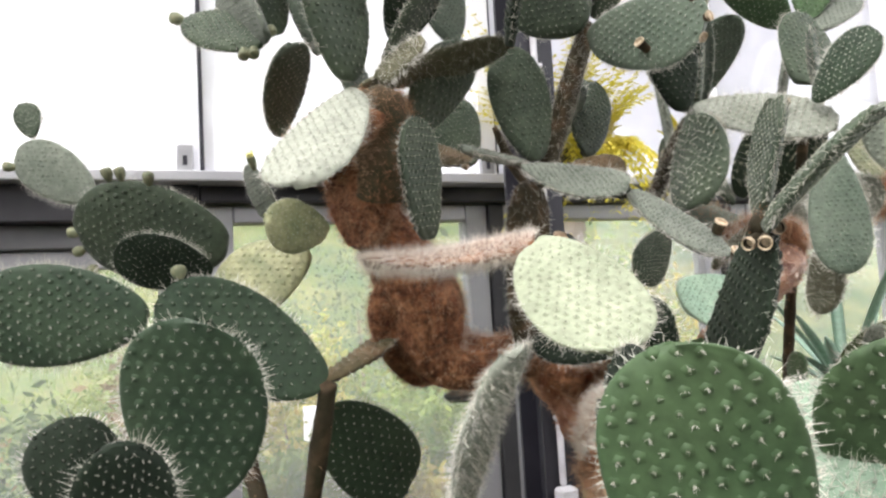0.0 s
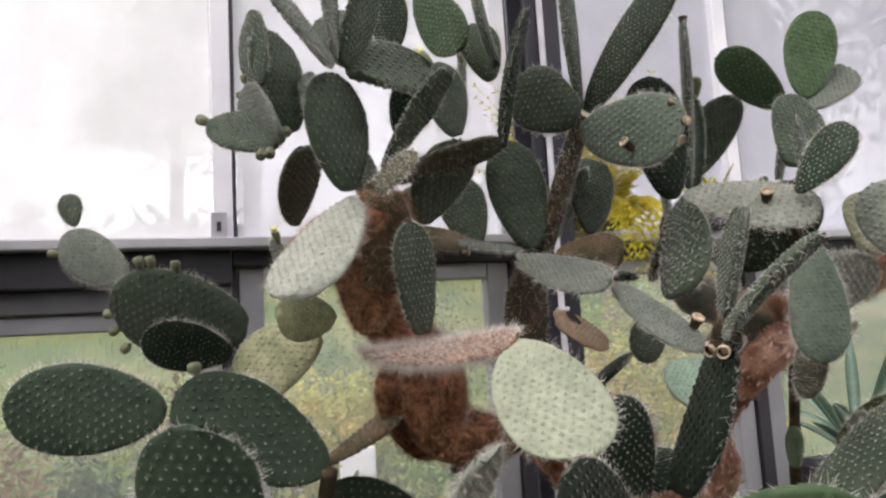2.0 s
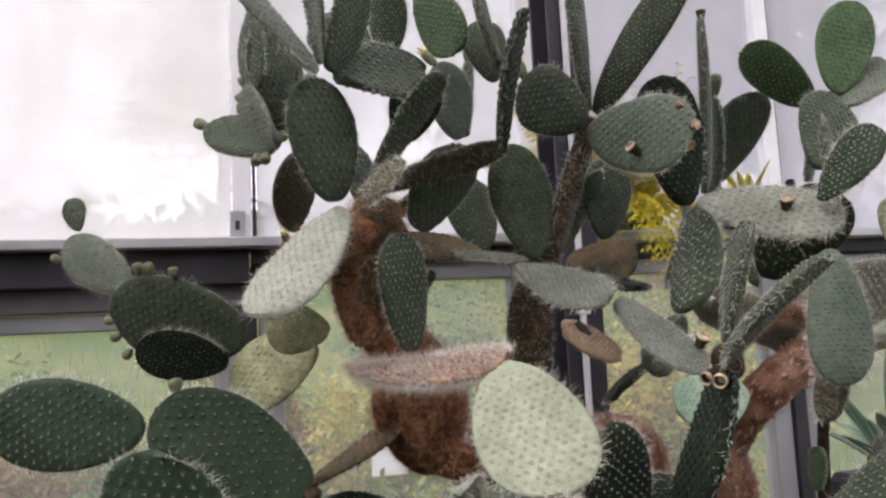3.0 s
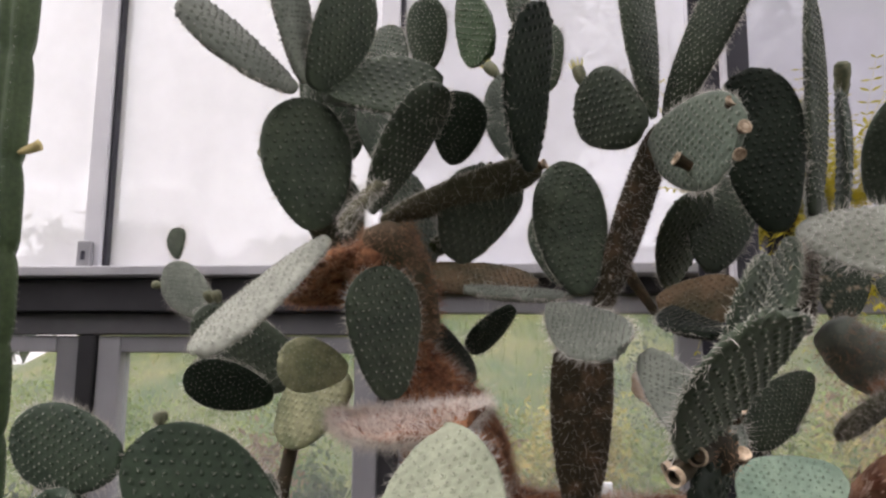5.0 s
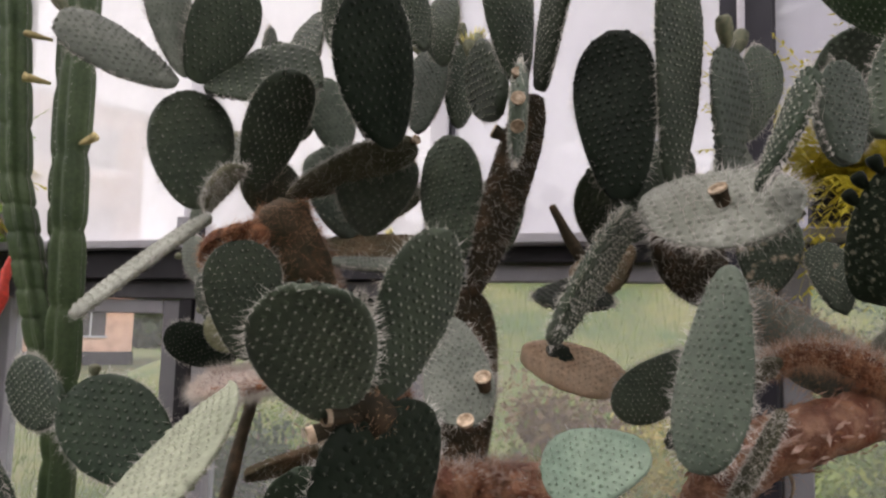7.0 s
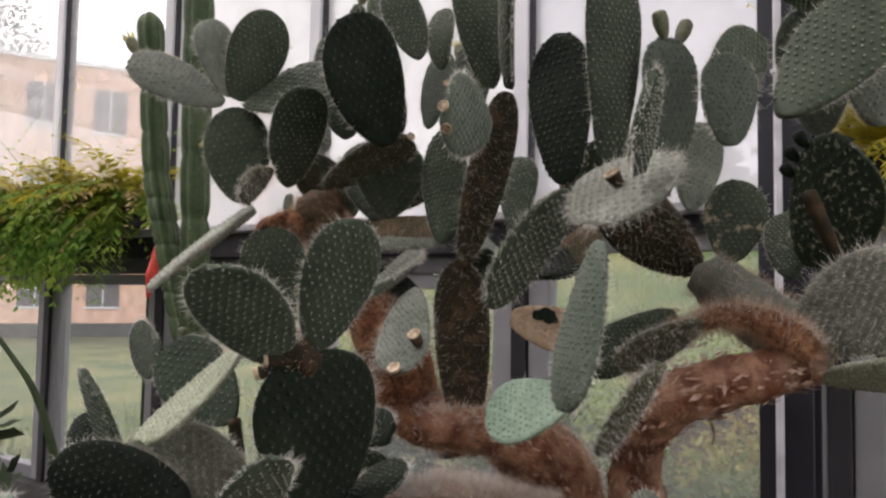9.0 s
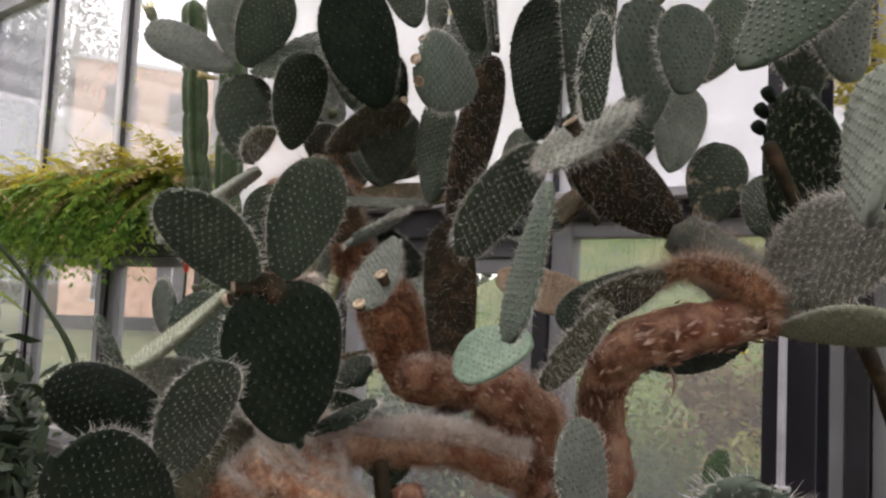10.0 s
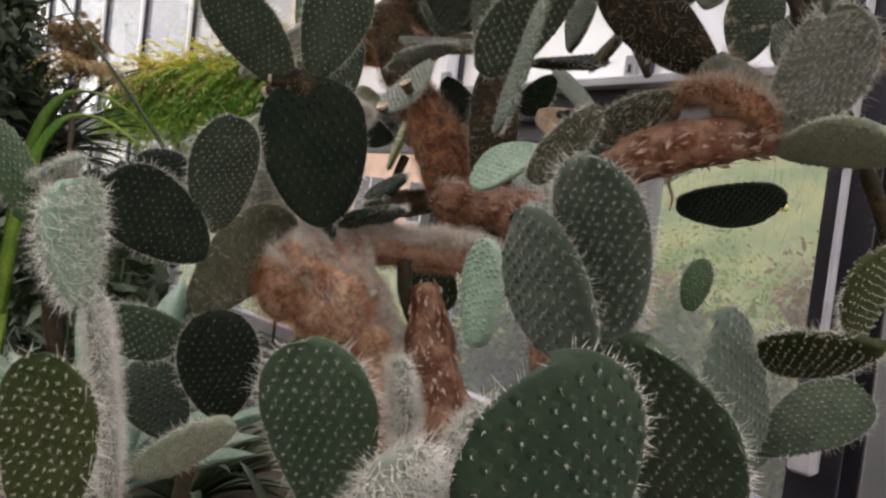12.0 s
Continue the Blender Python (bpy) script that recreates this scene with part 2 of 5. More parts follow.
def spikes(pos, dirs, length, rad, sides=3):
    """Arrays of vertices and triangles of thin cones."""
    pos, dirs = np.asarray(pos, float), unit(np.asarray(dirs, float))
    n = len(pos)
    length, rad = np.broadcast_to(length, n)[:, None], np.broadcast_to(rad, n)[:, None]
    ref = np.where(np.abs(dirs[:, 2:3]) < 0.9, np.array([[0, 0, 1.0]]), np.array([[1.0, 0, 0]]))
    a = unit(np.cross(dirs, ref))
    b = np.cross(dirs, a)
    ring = [pos + rad * (math.cos(2 * math.pi * k / sides) * a + math.sin(2 * math.pi * k / sides) * b) for k in range(sides)]
    verts = np.stack(ring + [pos + dirs * length], 1).reshape(-1, 3)
    base = np.arange(n)[:, None] * (sides + 1)
    faces = np.concatenate([np.concatenate([base + k, base + (k + 1) % sides, base + sides], 1) for k in range(sides)])
    return verts, faces


def domes(pos, dirs, high, rad, sides=6):
    """Arrays of vertices and triangles of low rounded knobs."""
    pos, dirs = np.asarray(pos, float), unit(np.asarray(dirs, float))
    n = len(pos)
    high, rad = np.broadcast_to(high, n)[:, None], np.broadcast_to(rad, n)[:, None]
    ref = np.where(np.abs(dirs[:, 2:3]) < 0.9, np.array([[0, 0, 1.0]]), np.array([[1.0, 0, 0]]))
    a = unit(np.cross(dirs, ref))
    b = np.cross(dirs, a)
    ring = []
    for r, h in ((1.0, 0.0), (0.62, 0.66)):
        ring += [pos + dirs * high * h + rad * r * (math.cos(2 * math.pi * k / sides) * a + math.sin(2 * math.pi * k / sides) * b) for k in range(sides)]
    verts = np.stack(ring + [pos + dirs * high], 1).reshape(-1, 3)
    base = np.arange(n)[:, None] * (2 * sides + 1)
    faces = []
    for k in range(sides):
        k2 = (k + 1) % sides
        faces += [np.concatenate(q, 1) for q in ((base + k, base + k2, base + sides + k2), (base + k, base + sides + k2, base + sides + k), (base + sides + k, base + sides + k2, base + 2 * sides))]
    return verts, np.concatenate(faces)


def egg(u):
    u = np.clip(u, 0, 1)
    return u ** 0.55 * np.sqrt(1 - u ** 2.6) / 0.648


def box(bm, x0, y0, z0, x1, y1, z1):
    vs = [bm.verts.new(p) for p in ((x0, y0, z0), (x1, y0, z0), (x1, y1, z0), (x0, y1, z0), (x0, y0, z1), (x1, y0, z1), (x1, y1, z1), (x0, y1, z1))]
    for f in ((0, 3, 2, 1), (4, 5, 6, 7), (0, 1, 5, 4), (1, 2, 6, 5), (2, 3, 7, 6), (3, 0, 4, 7)):
        bm.faces.new([vs[i] for i in f])


def bar(name, lo, hi, material, parent, bevel=0.004, label=""):
    """A bevelled straight bar between two corners."""
    c = [(a + b) / 2 for a, b in zip(lo, hi)]
    bm = bmesh.new()
    box(bm, *[a - m for a, m in zip(lo, c)], *[b - m for b, m in zip(hi, c)])
    if bevel:
        bmesh.ops.bevel(bm, geom=bm.edges[:], offset=bevel, segments=1, affect="EDGES")
    return part(name, bm, material, parent, label, [m - p for m, p in zip(c, parent.matrix_basis.translation if parent else (0, 0, 0))])


# ---- prickly pear ----
# kind: material, tuft material, spines on a tuft, their length, edge spines, their length, loose hairs
KINDS = {
    "green": (M["green"], MAT_TUFT_DIM, 3, 0.0045, 15, 0.0105, 0),
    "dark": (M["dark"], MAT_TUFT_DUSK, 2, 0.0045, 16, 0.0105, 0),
    "dusty": (M["dusty"], MAT_TUFT_DARK, 3, 0.0055, 14, 0.010, 500),
    "dotted": (M["fresh"], MAT_TUFT_DIM, 5, 0.0058, 22, 0.0115, 0),
    "olive": (M["olive"], MAT_TUFT_DIM, 5, 0.0052, 18, 0.0130, 0),
    "bright": (M["bright"], MAT_TUFT_DIM, 2, 0.0040, 10, 0.007, 0),
    "sprout": (M["bright"], MAT_TUFT_DIM, 5, 0.0048, 14, 0.0100, 0),
    "grey": (M["grey"], MAT_TUFT_DARK, 1, 0.0055, 15, 0.0115, 0),
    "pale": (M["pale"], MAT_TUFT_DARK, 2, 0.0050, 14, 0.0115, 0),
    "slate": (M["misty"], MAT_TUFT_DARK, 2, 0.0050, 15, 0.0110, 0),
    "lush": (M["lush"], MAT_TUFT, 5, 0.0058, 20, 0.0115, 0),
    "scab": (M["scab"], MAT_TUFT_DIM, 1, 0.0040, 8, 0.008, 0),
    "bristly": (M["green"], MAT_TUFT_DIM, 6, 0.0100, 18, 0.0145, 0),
    "pale_lit": (M["pale_lit"], MAT_TUFT_DARK, 2, 0.0050, 14, 0.0110, 0),
    "misty": (M["misty"], MAT_TUFT, 5, 0.0050, 20, 0.0105, 0),
    "mint": (M["mint"], MAT_TUFT_DARK, 1, 0.0045, 4, 0.007, 0),
    "yellow": (M["yellow"], MAT_TUFT_DIM, 1, 0.0040, 3, 0.006, 0),
    "speck": (M["speck"], MAT_TUFT_DIM, 1, 0.0040, 3, 0.006, 0),
    "stem": (M["stem"], MAT_TUFT_DARK, 2, 0.0080, 5, 0.012, 700),
    "brown": (M["brown"], MAT_TUFT_DARK, 2, 0.0060, 8, 0.009, 80),
    "old": (M["old"], MAT_TUFT_DARK, 2, 0.0110, 6, 0.020, 4200),
    "woolly": (M["old"], MAT_TUFT_DARK, 2, 0.0110, 10, 0.022, 7000),
    "furry": (M["furry"], MAT_TUFT_DARK, 7, 0.0120, 9, 0.018, 1800),
    "downy": (M["furry"], MAT_TUFT_DARK, 6, 0.0130, 26, 0.018, 0),
    "mint_furry": (M["mint"], MAT_TUFT, 6, 0.0100, 16, 0.016, 1500),
    "tan": (M["tan"], MAT_TUFT_DARK, 0, 0.0040, 1, 0.006, 0),
}
rng = np.random.default_rng(7)
PADS = {}


def add_pad(key, plant, kind, base, tip, width, normal, label="", thick=1.0, plump=1.0):
    material, tuft_mat, nsp, lsp, nedge, ledge, hairs = KINDS[kind]
    base, tip, normal = np.array(base), np.array(tip), np.array(normal)
    axis = tip - base
    length = float(np.linalg.norm(axis))
    axis = axis / length
    normal = unit(normal - axis * (normal @ axis))
    side = np.cross(axis, normal)
    th = thick * (0.013 + 0.05 * width) * (1.5 if kind in ("old", "stem") else 1.0)
    bend, cup, wob = rng.uniform(-0.12, 0.12), rng.uniform(-0.05, 0.05) * width, rng.uniform(0, 6.28)

    def half(u):
        return 0.5 * width * (egg(u) * (1 + 0.035 * np.sin(5 * u + wob)) + 0.10 * (1 - u) ** 3)

    def deep(u):
        return 0.5 * th * (egg(u) ** 0.55 + 0.35 * (1 - u) ** 2)

    def place(u, c, s):
        """Points on the skin at height u and section angle with cosine c and sine s, in local axes."""
        hw, ht = half(u), deep(u)
        x = hw * c
        z = ht * np.sign(s) * np.abs(s) ** 0.85 + bend * length * ((u - 0.45) ** 2 - 0.2) + cup * (c * c - 0.5) + 0.1 * width * c * (u - 0.5) * math.sin(wob)
        return np.stack([x + 0.05 * length * (u - u * u) * math.sin(wob * 2), u * length, z], -1)

    def to_world(p):
        return p[..., 0:1] * side + p[..., 1:2] * axis + p[..., 2:3] * normal

    nu, na = 22, 26
    us = (1 - np.cos(np.pi * np.linspace(0.02, 0.995, nu))) / 2
    an = np.linspace(0, 2 * np.pi, na, endpoint=False)
    U, A = np.meshgrid(us, an, indexing="ij")
    loc = place(U, np.cos(A), np.sin(A))
    loc[..., 2] += rng.normal(0, 0.0006, loc.shape[:2])
    verts = to_world(loc).reshape(-1, 3)
    i, j = np.meshgrid(np.arange(nu - 1), np.arange(na), indexing="ij")
    j2 = (j + 1) % na
    quads = np.stack([i * na + j, i * na + j2, (i + 1) * na + j2, (i + 1) * na + j], -1).reshape(-1, 4)
    verts = np.concatenate([verts, to_world(place(np.array([0.0, 1.0]), np.zeros(2), np.zeros(2)))])
    c0, c1 = nu * na, nu * na + 1
    k = np.arange(na)
    k2 = (k + 1) % na
    caps = np.concatenate([np.stack([np.full(na, c0), k2, k, k], -1), np.stack([np.full(na, c1), (nu - 1) * na + k, (nu - 1) * na + k2, (nu - 1) * na + k2], -1)])
    tris = np.concatenate([quads[:, [0, 1, 2]], quads[:, [0, 2, 3]], caps[:, :3]])

    # tufts in slanting rows on both faces, and along the rim
    smooth_skin = kind in ("dotted", "olive", "sprout", "lush")
    step = float(np.clip(width / (11.0 if kind in ("pale", "pale_lit", "mint") else 9.2 if smooth_skin else 9.8), 0.0076, 0.0175))
    gx, gy = np.meshgrid(np.arange(-22, 23) * step, np.arange(1, 48) * step * 0.86, indexing="ij")
    gx = gx + (np.arange(1, 48) % 2)[None, :] * step / 2
    gx, gy = gx.ravel() + rng.normal(0, 0.0009, gx.size), gy.ravel() + rng.normal(0, 0.0009, gx.size)
    u = gy / length
    ok = (u > 0.06) & (u < 0.985)
    gx, u = gx[ok], u[ok]
    hw = half(u)
    ok = np.abs(gx) < 0.93 * hw
    gx, u, hw = gx[ok], u[ok], hw[ok]
    cc = gx / hw
    P, N = [], []
    for sgn in (1, -1):
        ss = sgn * np.sqrt(1 - cc * cc)
        p = place(u, cc, ss)
        n = np.stack([cc / hw * 0.5, (u - 0.55) * 6, ss / np.maximum(deep(u), 1e-4) * 0.5], -1)
        P.append(to_world(p))
        N.append(to_world(unit(n)))
    P, N = np.concatenate(P), unit(np.concatenate(N))
    ue = np.arange(0.1, 1.0, step * 0.75 / length)
    E, EN = [], []
    for sgn in (1, -1):
        p = place(ue, np.full(len(ue), float(sgn)), np.zeros(len(ue)))
        d = (half(ue + 0.01) - half(ue - 0.01)) / (0.02 * length)
        E.append(to_world(p))
        EN.append(to_world(unit(np.stack([np.full(len(ue), float(sgn)), -d, np.zeros(len(ue))], -1))))
    E, EN = np.concatenate(E), np.concatenate(EN)
    allp, alln = np.concatenate([P, E]), np.concatenate([N, EN])
    high = min(0.15 * step, 0.0018 if smooth_skin else 0.0024)
    wv, wf = domes(P - N * 0.0012, N, rng.uniform(0.8, 1.25, len(P)) * high + 0.0012, step * rng.uniform(0.34, 0.44, len(P)), 5)
    me = mesh_from("pad", np.concatenate([verts, wv]), np.concatenate([tris, wf + len(verts)]))
    ob = part_me("pad", me, material, plant, label, tuple(base - np.array(plant.location)))
    PADS[key] = (ob, base, axis, side, normal, length, width)
    lift = np.concatenate([np.full(len(P), high * 0.80), np.full(len(E), 0.0004)])[:, None]
    big = 0.95 if smooth_skin else 0.85
    tv, tf = spikes(allp + alln * lift, alln + rng.normal(0, 0.25, alln.shape), 0.0026 * big, rng.uniform(0.0009, 0.0015, len(allp)) * big, 3)
    part_me("areole_dotting", mesh_from("areole_dotting", tv, tf), tuft_mat, ob)["kind"] = "stuff"
    sp, sd, sl = [], [], []
    for _ in range(nsp):
        sp.append(P)
        sd.append(N + rng.normal(0, 0.45, N.shape) + np.array([0, 0, -0.3]))
        sl.append(lsp * rng.uniform(0.5, 1.4, len(P)))
    if nedge:
        cnt = int(len(E) * nedge * 0.5)
        ur, sr, dr = rng.uniform(0.08, 0.999, cnt), rng.choice((-1.0, 1.0), cnt), rng.normal(0, 0.14, cnt)
        slope = (half(ur + 0.01) - half(ur - 0.01)) / (0.02 * length)
        sp.append(to_world(place(ur, sr * np.sqrt(1 - dr * dr), dr)))
        sd.append(to_world(unit(np.stack([sr, -slope, 2 * dr], -1))) + rng.normal(0, 0.4, (cnt, 3)))
        sl.append(ledge * rng.uniform(0.25, 1.0, cnt) ** 1.5 * 1.7)
    if hairs:
        uu, aa = rng.uniform(0.03, 0.99, hairs), rng.uniform(0, 2 * np.pi, hairs)
        p = to_world(place(uu, np.cos(aa), np.sin(aa)))
        n = to_world(unit(np.stack([np.cos(aa) * 0.6, np.zeros(hairs), np.sin(aa)], -1)))
        sp.append(p)
        sd.append(n + rng.normal(0, 0.6, n.shape) + np.array([0, 0, -0.2]))
        sl.append(rng.uniform(0.006, 0.02, hairs) * (1.3 if kind == "woolly" else 1.0))
    if sp:
        sv, sf = spikes(np.concatenate(sp), np.concatenate(sd), np.concatenate(sl), np.where(np.concatenate(sl) > 0.011, 0.00032, 0.00024) * (1.25 if smooth_skin else 1.0))
        part_me("spine_coat", mesh_from("spine_coat", sv, sf, False), MAT_HAIR if kind == "old" else MAT_WOOL if kind == "woolly" else MAT_SPINE, ob)["kind"] = "stuff"
    return ob


def limb(name, plant, pts, radii, material, hairs=0, label="", rough=0.16, hair_len=0.02, flakes=0, wool=0.2):
    """A knobbly woody limb through the given places."""
    pts, radii = np.array(pts, float), np.array(radii, float)
    ext = np.concatenate([[2 * pts[0] - pts[1]], pts, [2 * pts[-1] - pts[-2]]])
    path, rad = [], []
    for i in range(len(pts) - 1):
        p0, p1, p2, p3 = ext[i:i + 4]
        span = np.linalg.norm(p2 - p1)
        steps = max(4, int(span / 0.012)) if span < 0.9 else 24
        for s in range(steps + (i == len(pts) - 2)):
            t = s / steps
            path.append(0.5 * (2 * p1 + (p2 - p0) * t + (2 * p0 - 5 * p1 + 4 * p2 - p3) * t * t + (3 * p1 - p0 - 3 * p2 + p3) * t ** 3))
            rad.append(radii[i] * (1 - t) + radii[i + 1] * t)
    path, rad = np.array(path), np.array(rad)
    n = len(path)
    tang = unit(np.gradient(path, axis=0))
    up = np.array([0.31, -0.52, 0.79])
    na = 20
    rings, norms = [], []
    for k in range(n):
        a = unit(np.cross(tang[k], up))
        b = np.cross(tang[k], a)
        for q in range(na):
            w = 2 * math.pi * q / na
            d = math.cos(w) * a + math.sin(w) * b
            p = path[k] + d * rad[k]
            r = 1 + rough * (0.1 + 1.5 * noise.noise(Vector(p * 9)) + noise.noise(Vector(p * 19)) + 0.6 * noise.noise(Vector(p * 40)) + 0.35 * noise.noise(Vector(p * 110)))
            rings.append(path[k] + d * rad[k] * r)
            norms.append(d)
    rings, norms = np.array(rings), np.array(norms)
    i, j = np.meshgrid(np.arange(n - 1), np.arange(na), indexing="ij")
    j2 = (j + 1) % na
    quads = np.stack([i * na + j, i * na + j2, (i + 1) * na + j2, (i + 1) * na + j], -1).reshape(-1, 4)
    ends = np.array([path[0] - tang[0] * rad[0] * 0.4, path[-1] + tang[-1] * rad[-1] * 0.4])
    verts = np.concatenate([rings, ends])
    k = np.arange(na)
    k2 = (k + 1) % na
    tris = np.concatenate([quads[:, [0, 1, 2]], quads[:, [0, 2, 3]], np.stack([np.full(na, n * na), k2, k], -1), np.stack([np.full(na, n * na + 1), (n - 1) * na + k, (n - 1) * na + k2], -1)])
    o = pts[0]
    ob = part_me(name, mesh_from(name, verts - o, tris), material, plant, label, tuple(o - np.array(plant.location)))
    if flakes:
        pick = rng.integers(0, len(rings), flakes)
        nn = unit(norms[pick] + rng.normal(0, 0.25, (flakes, 3)))
        a = unit(tang[pick // na] + rng.normal(0, 0.25, (flakes, 3)))
        a = unit(a - nn * np.sum(a * nn, axis=1, keepdims=True))
        c, w = np.cross(nn, a) * 0.45, rng.uniform(0.003, 0.013, (flakes, 1))
        mid = rings[pick] - o + norms[pick] * 0.0015 + rng.normal(0, 0.003, (flakes, 3))
        v = np.stack([mid - a * w, mid + c * w * rng.uniform(0.4, 0.9, (flakes, 1)), mid + a * w * rng.uniform(0.6, 1.2, (flakes, 1)) + nn * 0.002, mid - c * w * 0.7 + nn * 0.001], 1).reshape(-1, 3)
        part_me("bark_flaking", mesh_from("bark_flaking", v, np.arange(flakes * 4).reshape(-1, 4), False), MAT_FLAKE, ob)["kind"] = "stuff"
    if hairs:
        pick = rng.integers(0, len(rings), hairs)
        sv, sf = spikes(rings[pick] - o + rng.normal(0, 0.004, (hairs, 3)), norms[pick] + rng.normal(0, 0.5, (hairs, 3)) + np.array([0, 0, -0.15]), rng.uniform(0.3, 1.0, hairs) * hair_len, 0.00032)
        part_me("hair_coat", mesh_from("hair_coat", sv, sf, False), MAT_HAIR, ob)["kind"] = "stuff"
    if hairs > 2000:
        top = np.nonzero(norms[:, 2] > 0.35)[0]
        cnt = int(hairs * wool)
        pick = top[rng.integers(0, len(top), cnt)]
        sv, sf = spikes(rings[pick] - o + rng.normal(0, 0.004, (cnt, 3)), norms[pick] + rng.normal(0, 0.6, (cnt, 3)), rng.uniform(0.4, 1.3, cnt) * hair_len, 0.00030)
        part_me("wool_coat", mesh_from("wool_coat", sv, sf, False), MAT_WOOL, ob)["kind"] = "stuff"
    return ob


def on_pad(key, along, across, out=1.0):
    """A place on a pad's skin and the way out of it: along 0 to 1, across -1 to 1; out 1 or -1 for a face, 0 for the rim."""
    ob, base, axis, side, normal, length, width = PADS[key]
    hw = 0.5 * width * float(egg(np.array(along)))
    if out:
        th = 0.5 * (0.013 + 0.05 * width)
        return ob, axis * along * length + side * across * hw + normal * out * th, normal * out
    return ob, axis * along * length + side * across * hw, unit(side * across + axis * (along - 0.45) * 1.6)


def bud(key, along, across, out=0.0, size=0.012, tall=1.6, petals=False, material=None, name="fruit"):
    """A fruit or bud on a pad, with a yellow flower on it if wanted."""
    ob, p, d = on_pad(key, along, across, out)
    d = unit(d + np.array([0, 0, 0.25]))
    bm = bmesh.new()
    q = Vector(d).to_track_quat("Z", "Y").to_matrix().to_4x4()
    prof = [(0.0, 0.35), (0.25, 0.75), (0.6, 1.0), (0.9, 0.9), (1.0, 0.55), (0.93, 0.2)]
    rows = []
    for h, r in prof:
        rows.append([bm.verts.new(q @ Vector((size * r * math.cos(a), size * r * math.sin(a), h * size * tall * 2))) for a in [k * math.pi / 5 for k in range(10)]])
    for r0, r1 in zip(rows, rows[1:]):
        for k in range(10):
            bm.faces.new((r0[k], r0[(k + 1) % 10], r1[(k + 1) % 10], r1[k]))
    bm.faces.new(rows[-1])
    for f in bm.faces:
        f.smooth = True
    fr = part(name, bm, material or MAT_FRUIT, ob, "", tuple(p))
    if petals:
        bm = bmesh.new()
        for k in range(12):
            a = k * math.pi / 6 + 0.1 * (k % 3)
            tip = q @ Vector((size * 1.25 * math.cos(a), size * 1.25 * math.sin(a), size * (tall * 2 + 1.1)))
            l = q @ Vector((size * 0.85 * math.cos(a - 0.3), size * 0.85 * math.sin(a - 0.3), size * (tall * 2 - 0.2)))
            r = q @ Vector((size * 0.85 * math.cos(a + 0.3), size * 0.85 * math.sin(a + 0.3), size * (tall * 2 - 0.2)))
            m = q @ Vector((size * 0.6 * math.cos(a), size * 0.6 * math.sin(a), size * (tall * 2 - 0.2)))
            vs = [bm.verts.new(v) for v in (l, tip, r, m)]
            for f in ((0, 1, 3), (1, 2, 3), (0, 2, 1), (0, 3, 2)):
                bm.faces.new([vs[x] for x in f])
        part("flower", bm, MAT_PETAL, ob, "pale yellow flower", tuple(p))
    return fr


def stub(key, along, across, out, size=0.013, tall=1.5, lean=(0, 0, 0)):
    """A short pruned stub with a pale cut face."""
    ob, p, d = on_pad(key, along, across, out)
    d, size = unit(d + np.array(lean)), size * 0.68
    q = Vector(d).to_track_quat("Z", "Y").to_matrix().to_4x4()
    bm = bmesh.new()
    rows = []
    for h, r in ((0, 0.75), (0.5, 0.85), (0.9, 1.05), (1.0, 1.0), (0.97, 0.78), (0.86, 0.6)):
        rows.append([bm.verts.new(q @ Vector((size * r * math.cos(a), size * r * math.sin(a), h * size * tall))) for a in [k * math.pi / 6 for k in range(12)]])
    for r0, r1 in zip(rows, rows[1:]):
        for k in range(12):
            bm.faces.new((r0[k], r0[(k + 1) % 12], r1[(k + 1) % 12], r1[k]))
    cut = [bm.faces.new(rows[-1])]
    for f in bm.faces:
        f.material_index = 0 if f in cut or f.calc_center_median().length > size * tall * 0.93 else 1
    st = part("cut_stub", bm, MAT_CUT, ob, "pale dry cut stub", tuple(p))
    st.data.materials.append(M["stem"])
    return st


# ---- ground, floor and bed ----
def slab(name, lo, hi, material, label, category, kind="structure", bevel=0.0):
    c = [(a + b) / 2 for a, b in zip(lo, hi)]
    bm = bmesh.new()
    box(bm, *[a - m for a, m in zip(lo, c)], *[b - m for b, m in zip(hi, c)])
    if bevel:
        bmesh.ops.bevel(bm, geom=bm.edges[:], offset=bevel, segments=2, affect="EDGES")
    me = bpy.data.meshes.new(name)
    bm.to_mesh(me)
    bm.free()
    ob = new(name, me)
    me.materials.append(material)
    ob.location = c
    return tagged(ob, label, category, "", kind)


WALL_Y, SILL, BEAM_LO = 2.45, 2.05, 1.83


def smooth_step(v):
    v = np.clip(v, 0, 1)
    return v * v * (3 - 2 * v)


def bank(x, y):
    """Height of the garden, which climbs away from the greenhouse."""
    return 5.2 * smooth_step((np.asarray(y) - 7.0) / 16.0) * smooth_step((np.asarray(x) + 13.0) / 6.0) - 0.02


gx = np.concatenate([np.linspace(-400, -40, 10), np.linspace(-36, 36, 60), np.linspace(40, 400, 10)])
gy = np.concatenate([np.linspace(-400, -10, 8), np.linspace(-6, 44, 50), np.linspace(50, 400, 10)])
GX, GY = np.meshgrid(gx, gy, indexing="ij")
gi, gj = np.meshgrid(np.arange(len(gx) - 1), np.arange(len(gy) - 1), indexing="ij")
gq = np.stack([gi * len(gy) + gj, (gi + 1) * len(gy) + gj, (gi + 1) * len(gy) + gj + 1, gi * len(gy) + gj + 1], -1).reshape(-1, 4)
me = mesh_from("ground", np.stack([GX, GY, bank(GX, GY)], -1).reshape(-1, 3), gq)
